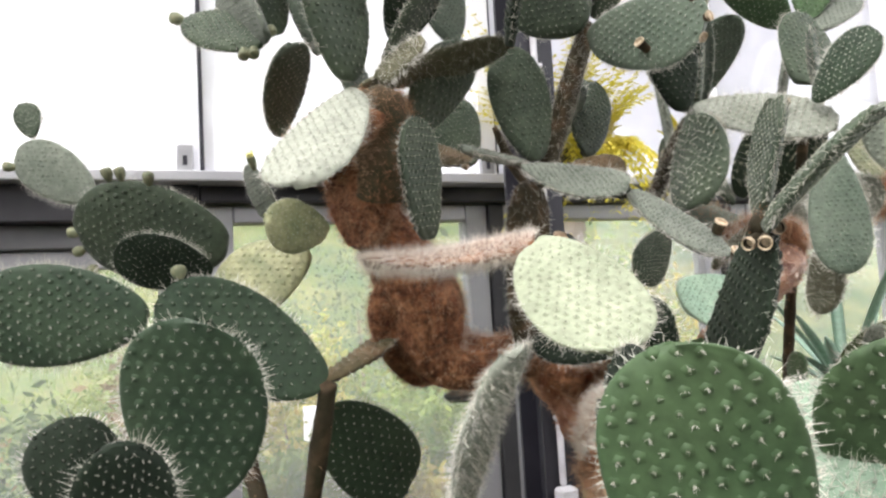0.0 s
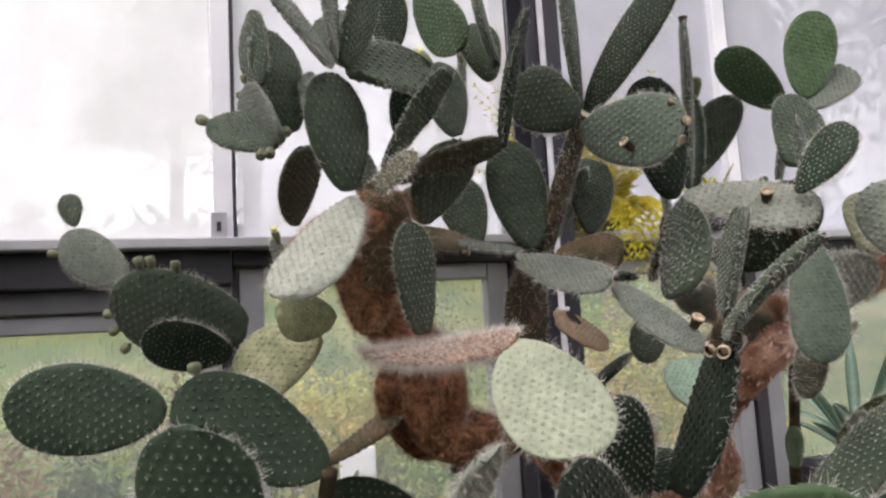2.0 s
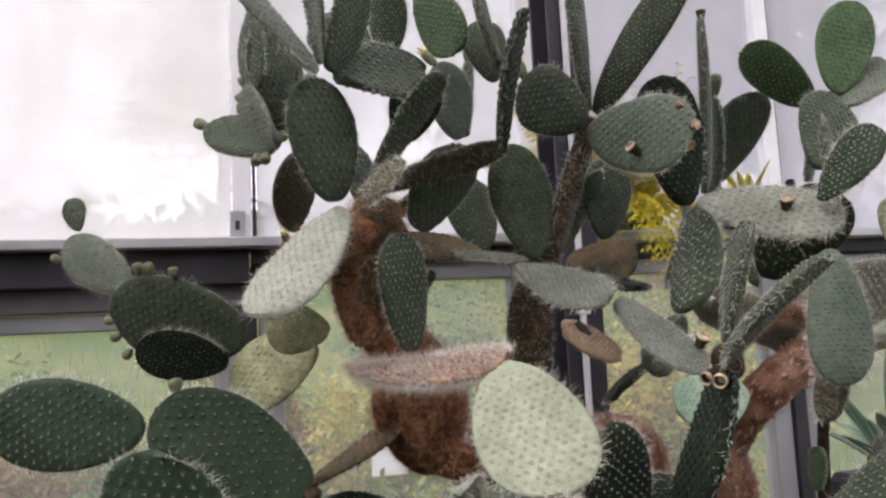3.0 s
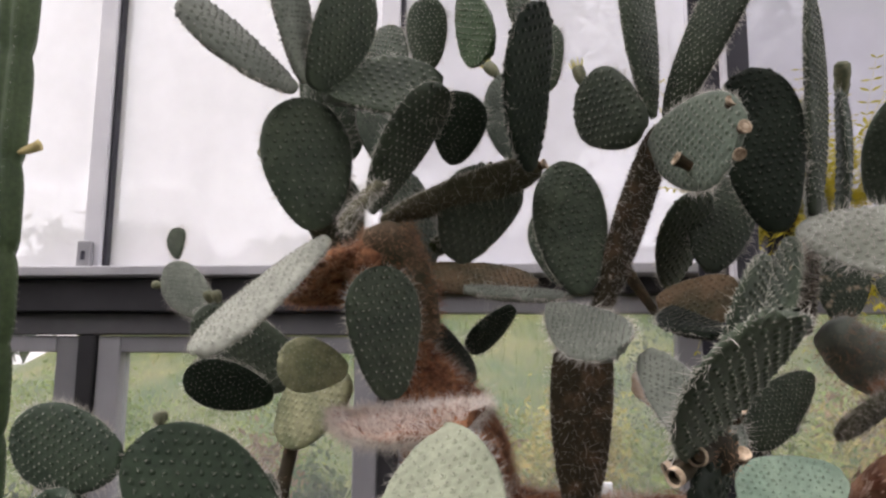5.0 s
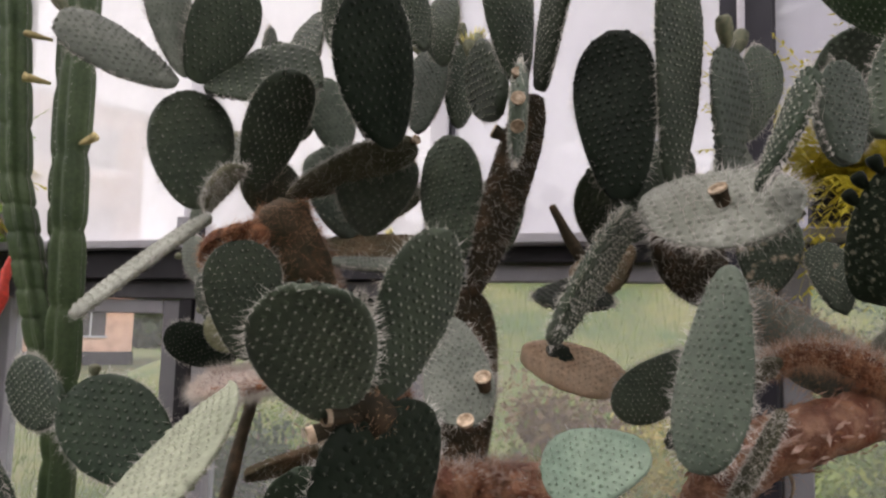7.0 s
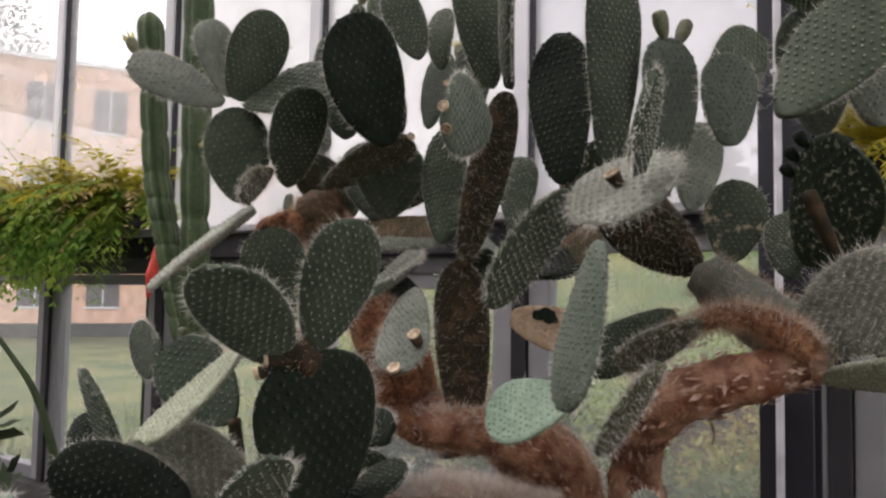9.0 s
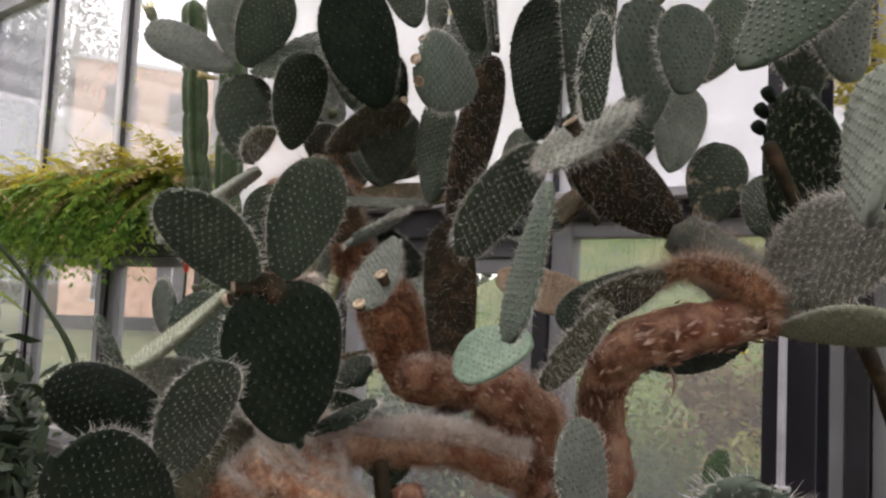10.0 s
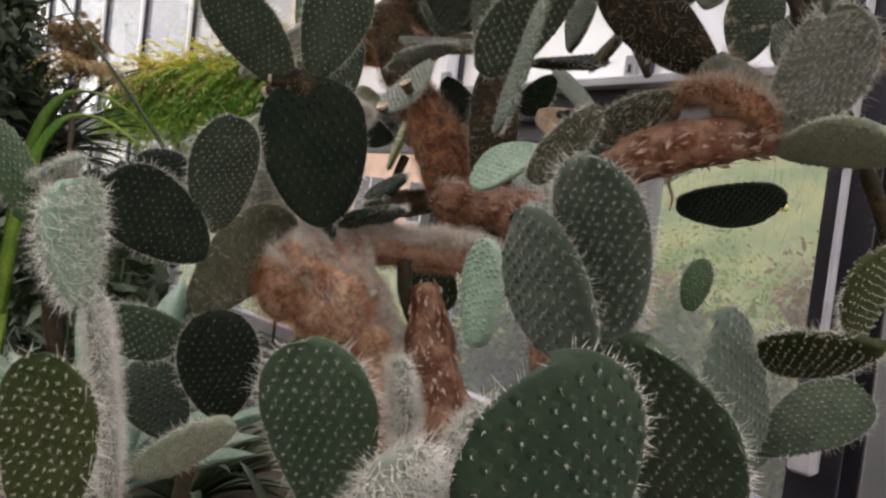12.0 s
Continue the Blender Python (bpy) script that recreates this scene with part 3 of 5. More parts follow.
ground = tagged(new("ground", me), "green and straw-coloured lawn outside the greenhouse", "lawn", "", "structure")
me.materials.append(MAT_LAWN)
slab("floor", (-8.0, -4.0, -0.016), (6.0, WALL_Y + 0.1, 0.03), MAT_FLOOR, "worn grey concrete greenhouse floor", "floor")
slab("planting_bed", (-0.8, 0.35, 0.034), (2.6, 2.1, 0.55), MAT_SOIL, "dark soil planting bed under the cacti", "planting bed", bevel=0.03)

# ---- glass wall ----
MULLIONS = [-7.91 + 1.04 * k for k in range(14)]
wall = thing("wall_north", (0, WALL_Y, 0), "glazed greenhouse wall with grey metal frames", "glass wall", "", "structure")
slab("wall_base", (-8.1, WALL_Y - 0.1, 0.034), (6.0, WALL_Y + 0.1, 0.62), MAT_FLOOR, "low concrete wall under the glazing", "wall")
SPLIT = 0.42
bar("sill_beam", (-8.1, WALL_Y - 0.10, BEAM_LO + 0.075), (SPLIT, WALL_Y + 0.06, SILL - 0.035), MAT_BEAM, wall)
bar("sill_beam", (SPLIT + 0.002, WALL_Y - 0.08, SILL - 0.085), (6.0, WALL_Y + 0.06, SILL - 0.035), MAT_BEAM, wall)
bar("sill_top", (-8.1, WALL_Y - 0.16, SILL - 0.033), (6.0, WALL_Y + 0.08, SILL), MAT_ALU, wall)
bar("lower_rail", (-8.1, WALL_Y - 0.05, BEAM_LO), (SPLIT, WALL_Y + 0.05, BEAM_LO + 0.073), MAT_RAIL, wall)
bar("eave_rail", (-8.1, WALL_Y - 0.06, 3.75), (6.0, WALL_Y + 0.06, 3.87), MAT_ALU, wall)
for n, x in enumerate(MULLIONS):
    top = BEAM_LO if x < SPLIT - 0.1 else SILL - 0.087
    bar("mullion", (x - 0.045, WALL_Y - 0.035, SILL + 0.002), (x + 0.02, WALL_Y + 0.05, 3.748), MAT_WHITE, wall)
    bar("mullion_seal", (x + 0.0215, WALL_Y - 0.02, SILL + 0.002), (x + 0.034, WALL_Y + 0.05, 3.748), MAT_STEEL, wall, 0.002)
    bk = bar("bracket", (x - 0.052, WALL_Y - 0.06, SILL + 0.002), (x - 0.002, WALL_Y - 0.037, SILL + 0.10), MAT_ALU, wall, 0.003)
    bar("bracket_hole", (x - 0.034, WALL_Y - 0.0635, SILL + 0.035), (x - 0.020, WALL_Y - 0.0615, SILL + 0.065), MAT_STEEL, wall, 0.0)
    bar("lower_post", (x - 0.03, WALL_Y - 0.045, 0.622), (x + 0.03, WALL_Y + 0.05, top - 0.002), MAT_BEAM, wall)
    for s in (-1, 1):
        xa, xb = sorted((x + s * 0.033, x + s * 0.115))
        bar("window_frame", (xa, WALL_Y - 0.03, 0.624), (xb, WALL_Y + 0.045, top - 0.004), MAT_ALU, wall)
    if n + 1 < len(MULLIONS):
        x2 = MULLIONS[n + 1]
        p = bar("pane", (x + 0.036, WALL_Y + 0.005, SILL + 0.003), (x2 - 0.047, WALL_Y + 0.009, 3.747), MAT_DIRTY if x > 1.3 else MAT_DUST if x > 0.2 else MAT_MIST if x > -2.0 else MAT_HAZE if x > -4.3 else MAT_GRIME, wall, 0.0)
        q = bar("pane", (x + 0.117, WALL_Y + 0.005, 0.70), (x2 - 0.117, WALL_Y + 0.009, top - 0.062), MAT_GLASS, wall, 0.0)
        bar("window_frame", (x + 0.117, WALL_Y - 0.03, 0.624), (x2 - 0.117, WALL_Y + 0.045, 0.698), MAT_ALU, wall)
        bar("window_frame", (x + 0.117, WALL_Y - 0.03, top - 0.06), (x2 - 0.117, WALL_Y + 0.045, top - 0.004), MAT_ALU, wall)
        p.visible_shadow = q.visible_shadow = False

# the other sides and the roof that close the house
roof = thing("ceiling", (0, 0, 3.9), "glass greenhouse roof on white bars", "glass roof", "", "structure")
for k in range(14):
    x = -7.91 + 1.04 * k
    bar("roof_bar", (x - 0.03, -4.0, 3.90), (x + 0.03, WALL_Y + 0.06, 4.0), MAT_WHITE, roof)
pane = bar("roof_pane", (-8.1, -4.0, 4.005), (6.0, WALL_Y + 0.06, 4.012), MAT_ROOF, roof, 0.0)
# unseen walls; the full-height south one is added to block light from behind
for nm, lo, hi in (("wall_south", (-8.1, -4.1, 0.034), (6.0, -3.98, 3.89)), ("wall_east", (6.0, -4.1, 0.034), (6.12, 2.55, 0.9)), ("wall_west", (-8.22, -4.1, 0.034), (-8.1, 2.55, 0.9))):
    slab(nm, lo, hi, MAT_FLOOR, "plain concrete wall added out of view", "wall")
for nm, lo, hi in (("window_east", (6.05, -4.0, 0.902), (6.06, 2.4, 3.89)), ("window_west", (-8.17, -4.0, 0.902), (-8.16, 2.4, 3.89))):
    slab(nm, lo, hi, MAT_GLASS, "large clear greenhouse pane", "window").visible_shadow = False

# ---- steel post with conduit ----
post = thing("steel_post", (1.386, 1.988, 0.03), "dark steel roof post with a pale conduit", "post")
bar("flange", (1.326, 1.918, 0.03), (1.446, 1.930, 3.9), MAT_STEEL, post, 0.002)
bar("flange", (1.326, 2.056, 0.03), (1.446, 2.068, 3.9), MAT_STEEL, post, 0.002)
bar("web", (1.380, 1.932, 0.03), (1.392, 2.054, 3.9), MAT_STEEL, post, 0.0)
bar("conduit", (1.366, 1.896, 1.06), (1.384, 1.916, 3.9), MAT_CONDUIT, post, 0.006)
bar("socket_box", (1.345, 1.868, 0.98), (1.405, 1.916, 1.06), MAT_CONDUIT, post, 0.008)
for z in (1.25, 1.75, 2.3, 2.9):
    bar("clip", (1.360, 1.894, z), (1.396, 1.917, z + 0.012), MAT_CONDUIT, post, 0.002)

# ---- prickly pears: pads by their joint, tip, breadth and facing ----
PEAR_LEFT = thing("prickly_pear", (0.45, 1.15, 0.55), "prickly pear with broad dark green pads", "cactus", "prickly pears")
add_pad("tiny", PEAR_LEFT, "green", (0.068, 1.572, 1.971), (0.048, 1.596, 2.044), 0.050, (-0.316, -0.925, 0.211))
add_pad("palel", PEAR_LEFT, "grey", (0.176, 1.521, 1.841), (0.041, 1.562, 1.942), 0.105, (-0.271, -0.962, 0.021))
add_pad("bigbud", PEAR_LEFT, "green", (0.413, 1.374, 1.730), (0.145, 1.506, 1.785), 0.202, (-0.471, -0.784, -0.404))
add_pad("darkl", PEAR_LEFT, "dark", (0.380, 1.337, 1.677), (0.220, 1.300, 1.713), 0.095, (0.156, -0.948, -0.277))
add_pad("speck", PEAR_LEFT, "yellow", (0.542, 1.262, 1.707), (0.381, 1.349, 1.624), 0.142, (-0.556, -0.792, 0.251))
add_pad("l1", PEAR_LEFT, "dotted", (0.274, 0.994, 1.600), (0.044, 1.084, 1.612), 0.137, (-0.367, -0.928, -0.065))
add_pad("l2", PEAR_LEFT, "dotted", (0.506, 1.002, 1.491), (0.286, 1.000, 1.621), 0.158, (-0.215, 0.910, -0.354))
add_pad("l3", PEAR_LEFT, "dotted", (0.327, 0.873, 1.373), (0.313, 0.792, 1.592), 0.168, (-0.293, -0.891, -0.347))
add_pad("l4", PEAR_LEFT, "dotted", (0.551, 1.232, 1.429), (0.720, 1.320, 1.254), 0.167, (-0.111, 0.928, 0.357))
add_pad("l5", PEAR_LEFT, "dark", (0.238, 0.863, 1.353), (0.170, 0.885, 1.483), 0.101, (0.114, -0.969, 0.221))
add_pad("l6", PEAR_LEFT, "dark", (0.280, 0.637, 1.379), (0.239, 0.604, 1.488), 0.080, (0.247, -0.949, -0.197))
add_pad("n8", PEAR_LEFT, "green", (0.474, 1.249, 2.075), (0.350, 1.353, 2.148), 0.098, (0.369, 0.789, -0.491))
add_pad("n9", PEAR_LEFT, "green", (0.508, 1.330, 2.122), (0.463, 1.315, 2.336), 0.133, (0.543, -0.838, 0.057))
add_pad("n10", PEAR_LEFT, "misty", (0.518, 1.348, 1.937), (0.510, 1.168, 2.049), 0.114, (-0.631, 0.429, 0.646))
add_pad("n11", PEAR_LEFT, "green", (0.444, 1.268, 2.198), (0.428, 1.335, 2.370), 0.110, (0.899, 0.430, -0.088))
add_pad("n8b", PEAR_LEFT, "grey", (0.477, 1.217, 2.081), (0.411, 1.351, 2.193), 0.114, (-0.933, -0.238, -0.269))
add_pad("flowp", PEAR_LEFT, "grey", (0.569, 1.996, 1.864), (0.529, 1.804, 1.951), 0.135, (0.812, 0.094, 0.576))
add_pad("sd2", PEAR_LEFT, "green", (0.445, 1.150, 1.470), (0.420, 1.180, 1.560), 0.070, (-0.751, -0.507, 0.423))

PEAR_MAIN = thing("prickly_pear", (1.15, 1.15, 0.55), "large old prickly pear with rusty trunks and spiny pads", "cactus", "prickly pears")
add_pad("plump", PEAR_MAIN, "yellow", (0.557, 1.170, 1.727), (0.449, 1.135, 1.742), 0.086, (0.296, -0.950, -0.103))
add_pad("white1", PEAR_MAIN, "pale_lit", (0.561, 0.989, 1.913), (0.443, 0.837, 1.748), 0.139, (0.438, 0.481, -0.759))
add_pad("old1", PEAR_MAIN, "old", (0.620, 1.190, 1.697), (0.622, 1.180, 1.914), 0.165, (0.818, 0.558, 0.139))
add_pad("old0", PEAR_MAIN, "old", (0.592, 1.293, 1.879), (0.523, 1.036, 1.881), 0.177, (-0.443, 0.127, 0.888))
add_pad("q1", PEAR_MAIN, "green", (0.554, 0.966, 1.923), (0.528, 0.951, 2.113), 0.133, (0.534, -0.846, 0.004))
add_pad("q2", PEAR_MAIN, "grey", (0.525, 0.934, 2.119), (0.411, 0.800, 2.192), 0.117, (-0.768, 0.368, -0.525))
add_pad("q3", PEAR_MAIN, "grey", (0.535, 0.942, 2.131), (0.514, 0.894, 2.277), 0.086, (-0.934, 0.356, -0.015))
add_pad("q4", PEAR_MAIN, "green", (0.548, 0.943, 2.124), (0.617, 0.970, 2.296), 0.112, (-0.835, 0.486, 0.259))
add_pad("q5", PEAR_MAIN, "green", (0.564, 0.949, 2.113), (0.723, 1.041, 2.162), 0.156, (-0.233, 0.747, -0.623))
add_pad("q6", PEAR_MAIN, "green", (0.620, 1.023, 1.959), (0.729, 0.955, 2.129), 0.112, (-0.721, 0.348, 0.600))
add_pad("q7", PEAR_MAIN, "dusty", (0.614, 1.135, 1.968), (0.872, 1.084, 2.040), 0.101, (0.203, -0.290, -0.935))
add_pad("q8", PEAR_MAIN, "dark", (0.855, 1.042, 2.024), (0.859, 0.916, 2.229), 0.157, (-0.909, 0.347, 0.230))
add_pad("q9", PEAR_MAIN, "green", (0.932, 1.114, 1.844), (0.904, 1.142, 2.062), 0.115, (-0.176, -0.979, 0.100))
add_pad("q11", PEAR_MAIN, "green", (1.025, 1.066, 2.087), (0.935, 1.158, 2.179), 0.130, (0.775, 0.616, 0.140))
add_pad("q12", PEAR_MAIN, "green", (1.043, 1.088, 2.114), (1.017, 1.059, 2.370), 0.098, (-0.754, 0.657, -0.001))
add_pad("q13", PEAR_MAIN, "green", (1.069, 1.106, 2.115), (1.172, 0.920, 2.330), 0.085, (-0.755, -0.608, -0.067))
add_pad("q14", PEAR_MAIN, "misty", (1.040, 1.083, 2.063), (1.105, 0.846, 2.012), 0.135, (0.973, 0.229, -0.013))
add_pad("q17", PEAR_MAIN, "grey", (0.888, 1.076, 1.827), (0.956, 0.881, 1.750), 0.094, (-0.321, -0.442, 0.838))
add_pad("r1", PEAR_MAIN, "green", (0.991, 0.648, 1.662), (1.021, 0.499, 1.777), 0.112, (-0.504, 0.461, 0.730))
add_pad("r2", PEAR_MAIN, "green", (1.018, 0.681, 1.676), (1.074, 0.697, 1.845), 0.105, (0.878, -0.404, -0.255))
# dark all round: the shade on its front face is carried by the colour
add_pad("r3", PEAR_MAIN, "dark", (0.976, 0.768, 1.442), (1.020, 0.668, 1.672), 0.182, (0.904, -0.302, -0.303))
add_pad("r6", PEAR_MAIN, "bristly", (1.217, 1.045, 1.910), (1.131, 0.925, 1.736), 0.145, (0.905, -0.031, -0.425))
add_pad("w0", PEAR_MAIN, "stem", (1.338, 1.337, 1.800), (1.252, 1.074, 1.924), 0.120, (0.795, -0.452, -0.404))
add_pad("w1", PEAR_MAIN, "downy", (1.237, 1.054, 1.936), (1.405, 0.884, 1.872), 0.154, (-0.317, -0.592, 0.741))
add_pad("w2", PEAR_MAIN, "slate", (1.340, 0.855, 1.821), (1.309, 0.816, 1.606), 0.095, (-0.549, -0.805, 0.225))
add_pad("w3", PEAR_MAIN, "dotted", (1.374, 0.904, 1.912), (1.423, 0.813, 2.016), 0.095, (0.939, 0.170, -0.299))
add_pad("v1", PEAR_MAIN, "speck", (1.532, 1.275, 1.804), (1.605, 1.117, 1.970), 0.163, (0.569, 0.706, 0.423))
add_pad("v2", PEAR_MAIN, "slate", (1.522, 1.440, 2.047), (1.539, 1.245, 2.221), 0.125, (-0.239, -0.657, -0.715))
add_pad("v2b", PEAR_MAIN, "grey", (1.633, 1.232, 2.012), (1.618, 1.151, 2.180), 0.107, (0.723, -0.650, -0.235))
add_pad("v3", PEAR_MAIN, "green", (1.359, 1.308, 2.076), (1.419, 1.444, 2.254), 0.117, (0.848, -0.519, 0.109))
add_pad("v4", PEAR_MAIN, "grey", (1.340, 1.257, 1.902), (1.356, 1.305, 2.061), 0.102, (-0.791, 0.603, -0.104))
add_pad("v5", PEAR_MAIN, "slate", (1.339, 1.162, 1.959), (1.344, 1.134, 2.167), 0.137, (0.931, -0.358, -0.073))
add_pad("v6", PEAR_MAIN, "scab", (1.394, 1.321, 1.813), (1.406, 1.329, 1.959), 0.103, (-0.166, 0.985, -0.044))
add_pad("v7", PEAR_MAIN, "scab", (1.499, 1.261, 1.785), (1.482, 1.338, 1.899), 0.072, (0.188, -0.800, 0.570))
add_pad("v8", PEAR_MAIN, "furry", (1.514, 1.212, 1.685), (1.705, 1.052, 1.790), 0.137, (-0.467, -0.803, -0.371))
add_pad("v8b", PEAR_MAIN, "pale", (1.550, 1.192, 1.633), (1.717, 1.145, 1.654), 0.127, (0.004, -0.401, -0.916))
add_pad("v9", PEAR_MAIN, "dark", (1.206, 1.045, 1.927), (1.182, 1.057, 2.178), 0.125, (-0.176, -0.984, 0.033))
add_pad("v10", PEAR_MAIN, "green", (1.266, 1.074, 1.955), (1.278, 1.056, 2.300), 0.103, (0.829, -0.557, -0.060))
add_pad("m3", PEAR_MAIN, "green", (0.927, 1.407, 1.891), (0.902, 1.458, 2.061), 0.112, (0.283, 0.929, -0.240))
add_pad("m4", PEAR_MAIN, "green", (1.170, 1.334, 1.909), (1.252, 1.407, 2.094), 0.130, (-0.231, 0.937, -0.263))
add_pad("m5", PEAR_MAIN, "green", (1.141, 1.482, 1.897), (1.139, 1.287, 2.040), 0.148, (-0.631, 0.464, 0.622))
add_pad("f4", PEAR_MAIN, "furry", (0.671, 0.892, 1.323), (0.650, 0.696, 1.530), 0.175, (0.721, -0.538, -0.437))
add_pad("f5", PEAR_MAIN, "dotted", (0.928, 0.810, 1.407), (0.876, 0.747, 1.583), 0.113, (-0.227, 0.937, 0.266))
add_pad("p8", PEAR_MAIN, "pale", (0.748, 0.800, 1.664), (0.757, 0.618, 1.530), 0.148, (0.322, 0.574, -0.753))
add_pad("o3", PEAR_MAIN, "woolly", (0.583, 1.048, 1.667), (0.776, 0.851, 1.668), 0.163, (-0.142, -0.134, 0.981))
add_pad("o2", PEAR_MAIN, "old", (0.770, 1.300, 1.450), (0.705, 1.200, 1.665), 0.185, (-0.020, 0.842, 0.540))
add_pad("armd", PEAR_MAIN, "brown", (0.693, 1.355, 1.538), (0.542, 1.151, 1.478), 0.160, (0.445, -0.070, -0.893))
add_pad("n1", PEAR_MAIN, "green", (0.663, 0.969, 1.690), (0.645, 0.949, 1.870), 0.117, (0.649, -0.761, -0.018))
add_pad("n2", PEAR_MAIN, "brown", (0.640, 1.210, 1.889), (0.868, 1.280, 1.885), 0.115, (-0.064, -0.620, 0.782))
add_pad("n3", PEAR_MAIN, "olive", (0.672, 1.251, 1.930), (0.783, 1.343, 2.009), 0.089, (-0.660, 0.174, 0.731))
add_pad("n4", PEAR_MAIN, "dark", (0.681, 1.245, 1.808), (0.757, 1.289, 1.707), 0.083, (-0.766, 0.542, -0.345))
add_pad("n5", PEAR_MAIN, "dark", (0.826, 1.476, 1.853), (0.732, 1.472, 1.763), 0.081, (0.555, -0.615, -0.559))
add_pad("n6", PEAR_MAIN, "dusty", (0.593, 0.947, 1.921), (0.653, 0.912, 1.976), 0.088, (0.731, 0.286, -0.619))
add_pad("n7", PEAR_MAIN, "misty", (0.733, 1.194, 1.909), (0.804, 1.106, 2.051), 0.143, (0.355, -0.705, -0.615))
add_pad("n13", PEAR_MAIN, "green", (0.683, 1.169, 2.236), (0.682, 1.142, 2.356), 0.076, (0.173, 0.960, 0.220))
add_pad("n14", PEAR_MAIN, "bright", (0.740, 1.148, 2.364), (0.792, 1.054, 2.212), 0.103, (0.881, 0.473, 0.013))
add_pad("n16", PEAR_MAIN, "dark", (0.718, 1.241, 2.090), (0.747, 1.156, 2.191), 0.098, (0.188, 0.778, 0.599))
add_pad("n17", PEAR_MAIN, "green", (0.638, 1.141, 2.194), (0.567, 1.240, 2.337), 0.111, (-0.421, -0.830, 0.365))
add_pad("n18", PEAR_MAIN, "slate", (0.826, 1.213, 2.091), (0.818, 1.270, 2.266), 0.090, (-0.178, -0.939, 0.295))
add_pad("st1", PEAR_MAIN, "stem", (0.932, 1.209, 1.484), (0.938, 1.160, 1.815), 0.112, (0.436, -0.883, -0.172), thick=1.7)
add_pad("st2", PEAR_MAIN, "stem", (0.955, 1.145, 1.800), (1.062, 1.112, 2.112), 0.084, (0.821, -0.537, -0.208), thick=1.3)
add_pad("x6", PEAR_MAIN, "dusty", (1.405, 1.102, 1.716), (1.278, 1.083, 1.642), 0.073, (0.472, -0.588, -0.657))
add_pad("x1", PEAR_MAIN, "grey", (0.995, 0.929, 1.755), (1.066, 0.802, 1.638), 0.086, (-0.015, 0.675, -0.738))
add_pad("x2", PEAR_MAIN, "tan", (1.019, 1.215, 1.710), (1.178, 1.315, 1.668), 0.112, (0.528, -0.582, 0.619))
add_pad("x3", PEAR_MAIN, "green", (1.317, 1.264, 1.724), (1.176, 1.180, 1.624), 0.087, (-0.336, 0.900, -0.277))
add_pad("ox", PEAR_MAIN, "brown", (1.086, 1.323, 1.861), (1.191, 1.217, 1.839), 0.116, (-0.421, -0.730, 0.538))
add_pad("nb", PEAR_MAIN, "grey", (0.756, 1.039, 1.846), (0.915, 1.138, 1.846), 0.050, (0.228, -0.362, 0.904))
add_pad("c2", PEAR_MAIN, "misty", (0.682, 1.247, 1.905), (0.614, 1.245, 2.083), 0.125, (0.750, -0.640, 0.150))
add_pad("bg", PEAR_MAIN, "slate", (0.600, 1.345, 2.096), (0.553, 1.352, 2.260), 0.105, (0.700, -0.700, 0.100))
add_pad("x4", PEAR_MAIN, "mint", (1.247, 0.980, 1.599), (1.113, 0.965, 1.562), 0.111, (-0.067, -0.813, 0.579))
add_pad("x5", PEAR_MAIN, "dusty", (1.395, 0.936, 1.664), (1.329, 0.877, 1.545), 0.080, (0.887, -0.079, -0.454))
add_pad("y16", PEAR_MAIN, "dark", (1.239, 1.426, 1.565), (1.364, 1.620, 1.581), 0.151, (-0.548, 0.284, 0.787))
add_pad("fr", PEAR_MAIN, "green", (0.865, 1.303, 2.120), (0.879, 1.299, 2.278), 0.098, (0.922, -0.378, -0.088))
add_pad("v12", PEAR_MAIN, "slate", (1.473, 0.978, 1.952), (1.470, 0.984, 2.079), 0.081, (0.663, -0.748, 0.032))
add_pad("gt1", PEAR_MAIN, "green", (0.878, 1.095, 2.195), (0.833, 1.078, 2.337), 0.093, (0.844, -0.495, 0.205))
add_pad("gt2", PEAR_MAIN, "green", (0.891, 1.163, 2.193), (0.869, 1.183, 2.321), 0.081, (0.302, 0.949, -0.092))
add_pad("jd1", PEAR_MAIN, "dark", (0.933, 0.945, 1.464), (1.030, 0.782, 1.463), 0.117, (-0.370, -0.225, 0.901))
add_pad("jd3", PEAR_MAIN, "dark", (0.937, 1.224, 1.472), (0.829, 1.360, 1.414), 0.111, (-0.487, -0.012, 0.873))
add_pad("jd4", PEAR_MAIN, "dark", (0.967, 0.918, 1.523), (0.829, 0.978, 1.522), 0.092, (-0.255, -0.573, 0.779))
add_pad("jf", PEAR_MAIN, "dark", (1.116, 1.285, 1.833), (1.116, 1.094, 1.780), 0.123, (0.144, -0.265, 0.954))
add_pad("hv", PEAR_MAIN, "grey", (1.713, 0.897, 1.766), (1.680, 1.034, 1.951), 0.144, (0.852, 0.482, -0.205))

PEAR_BACK = thing("prickly_pear", (1.75, 1.5, 0.55), "fresh green prickly pear by the window", "cactus", "prickly pears")
add_pad("m7", PEAR_BACK, "bright", (1.595, 1.159, 2.167), (1.462, 1.177, 2.296), 0.115, (-0.675, -0.367, -0.641))
add_pad("m8", PEAR_BACK, "bright", (1.712, 1.211, 2.212), (1.765, 1.193, 2.421), 0.134, (0.229, 0.973, 0.023))
add_pad("m9", PEAR_BACK, "green", (1.524, 1.063, 2.002), (1.634, 1.133, 2.177), 0.134, (-0.024, -0.922, 0.386))
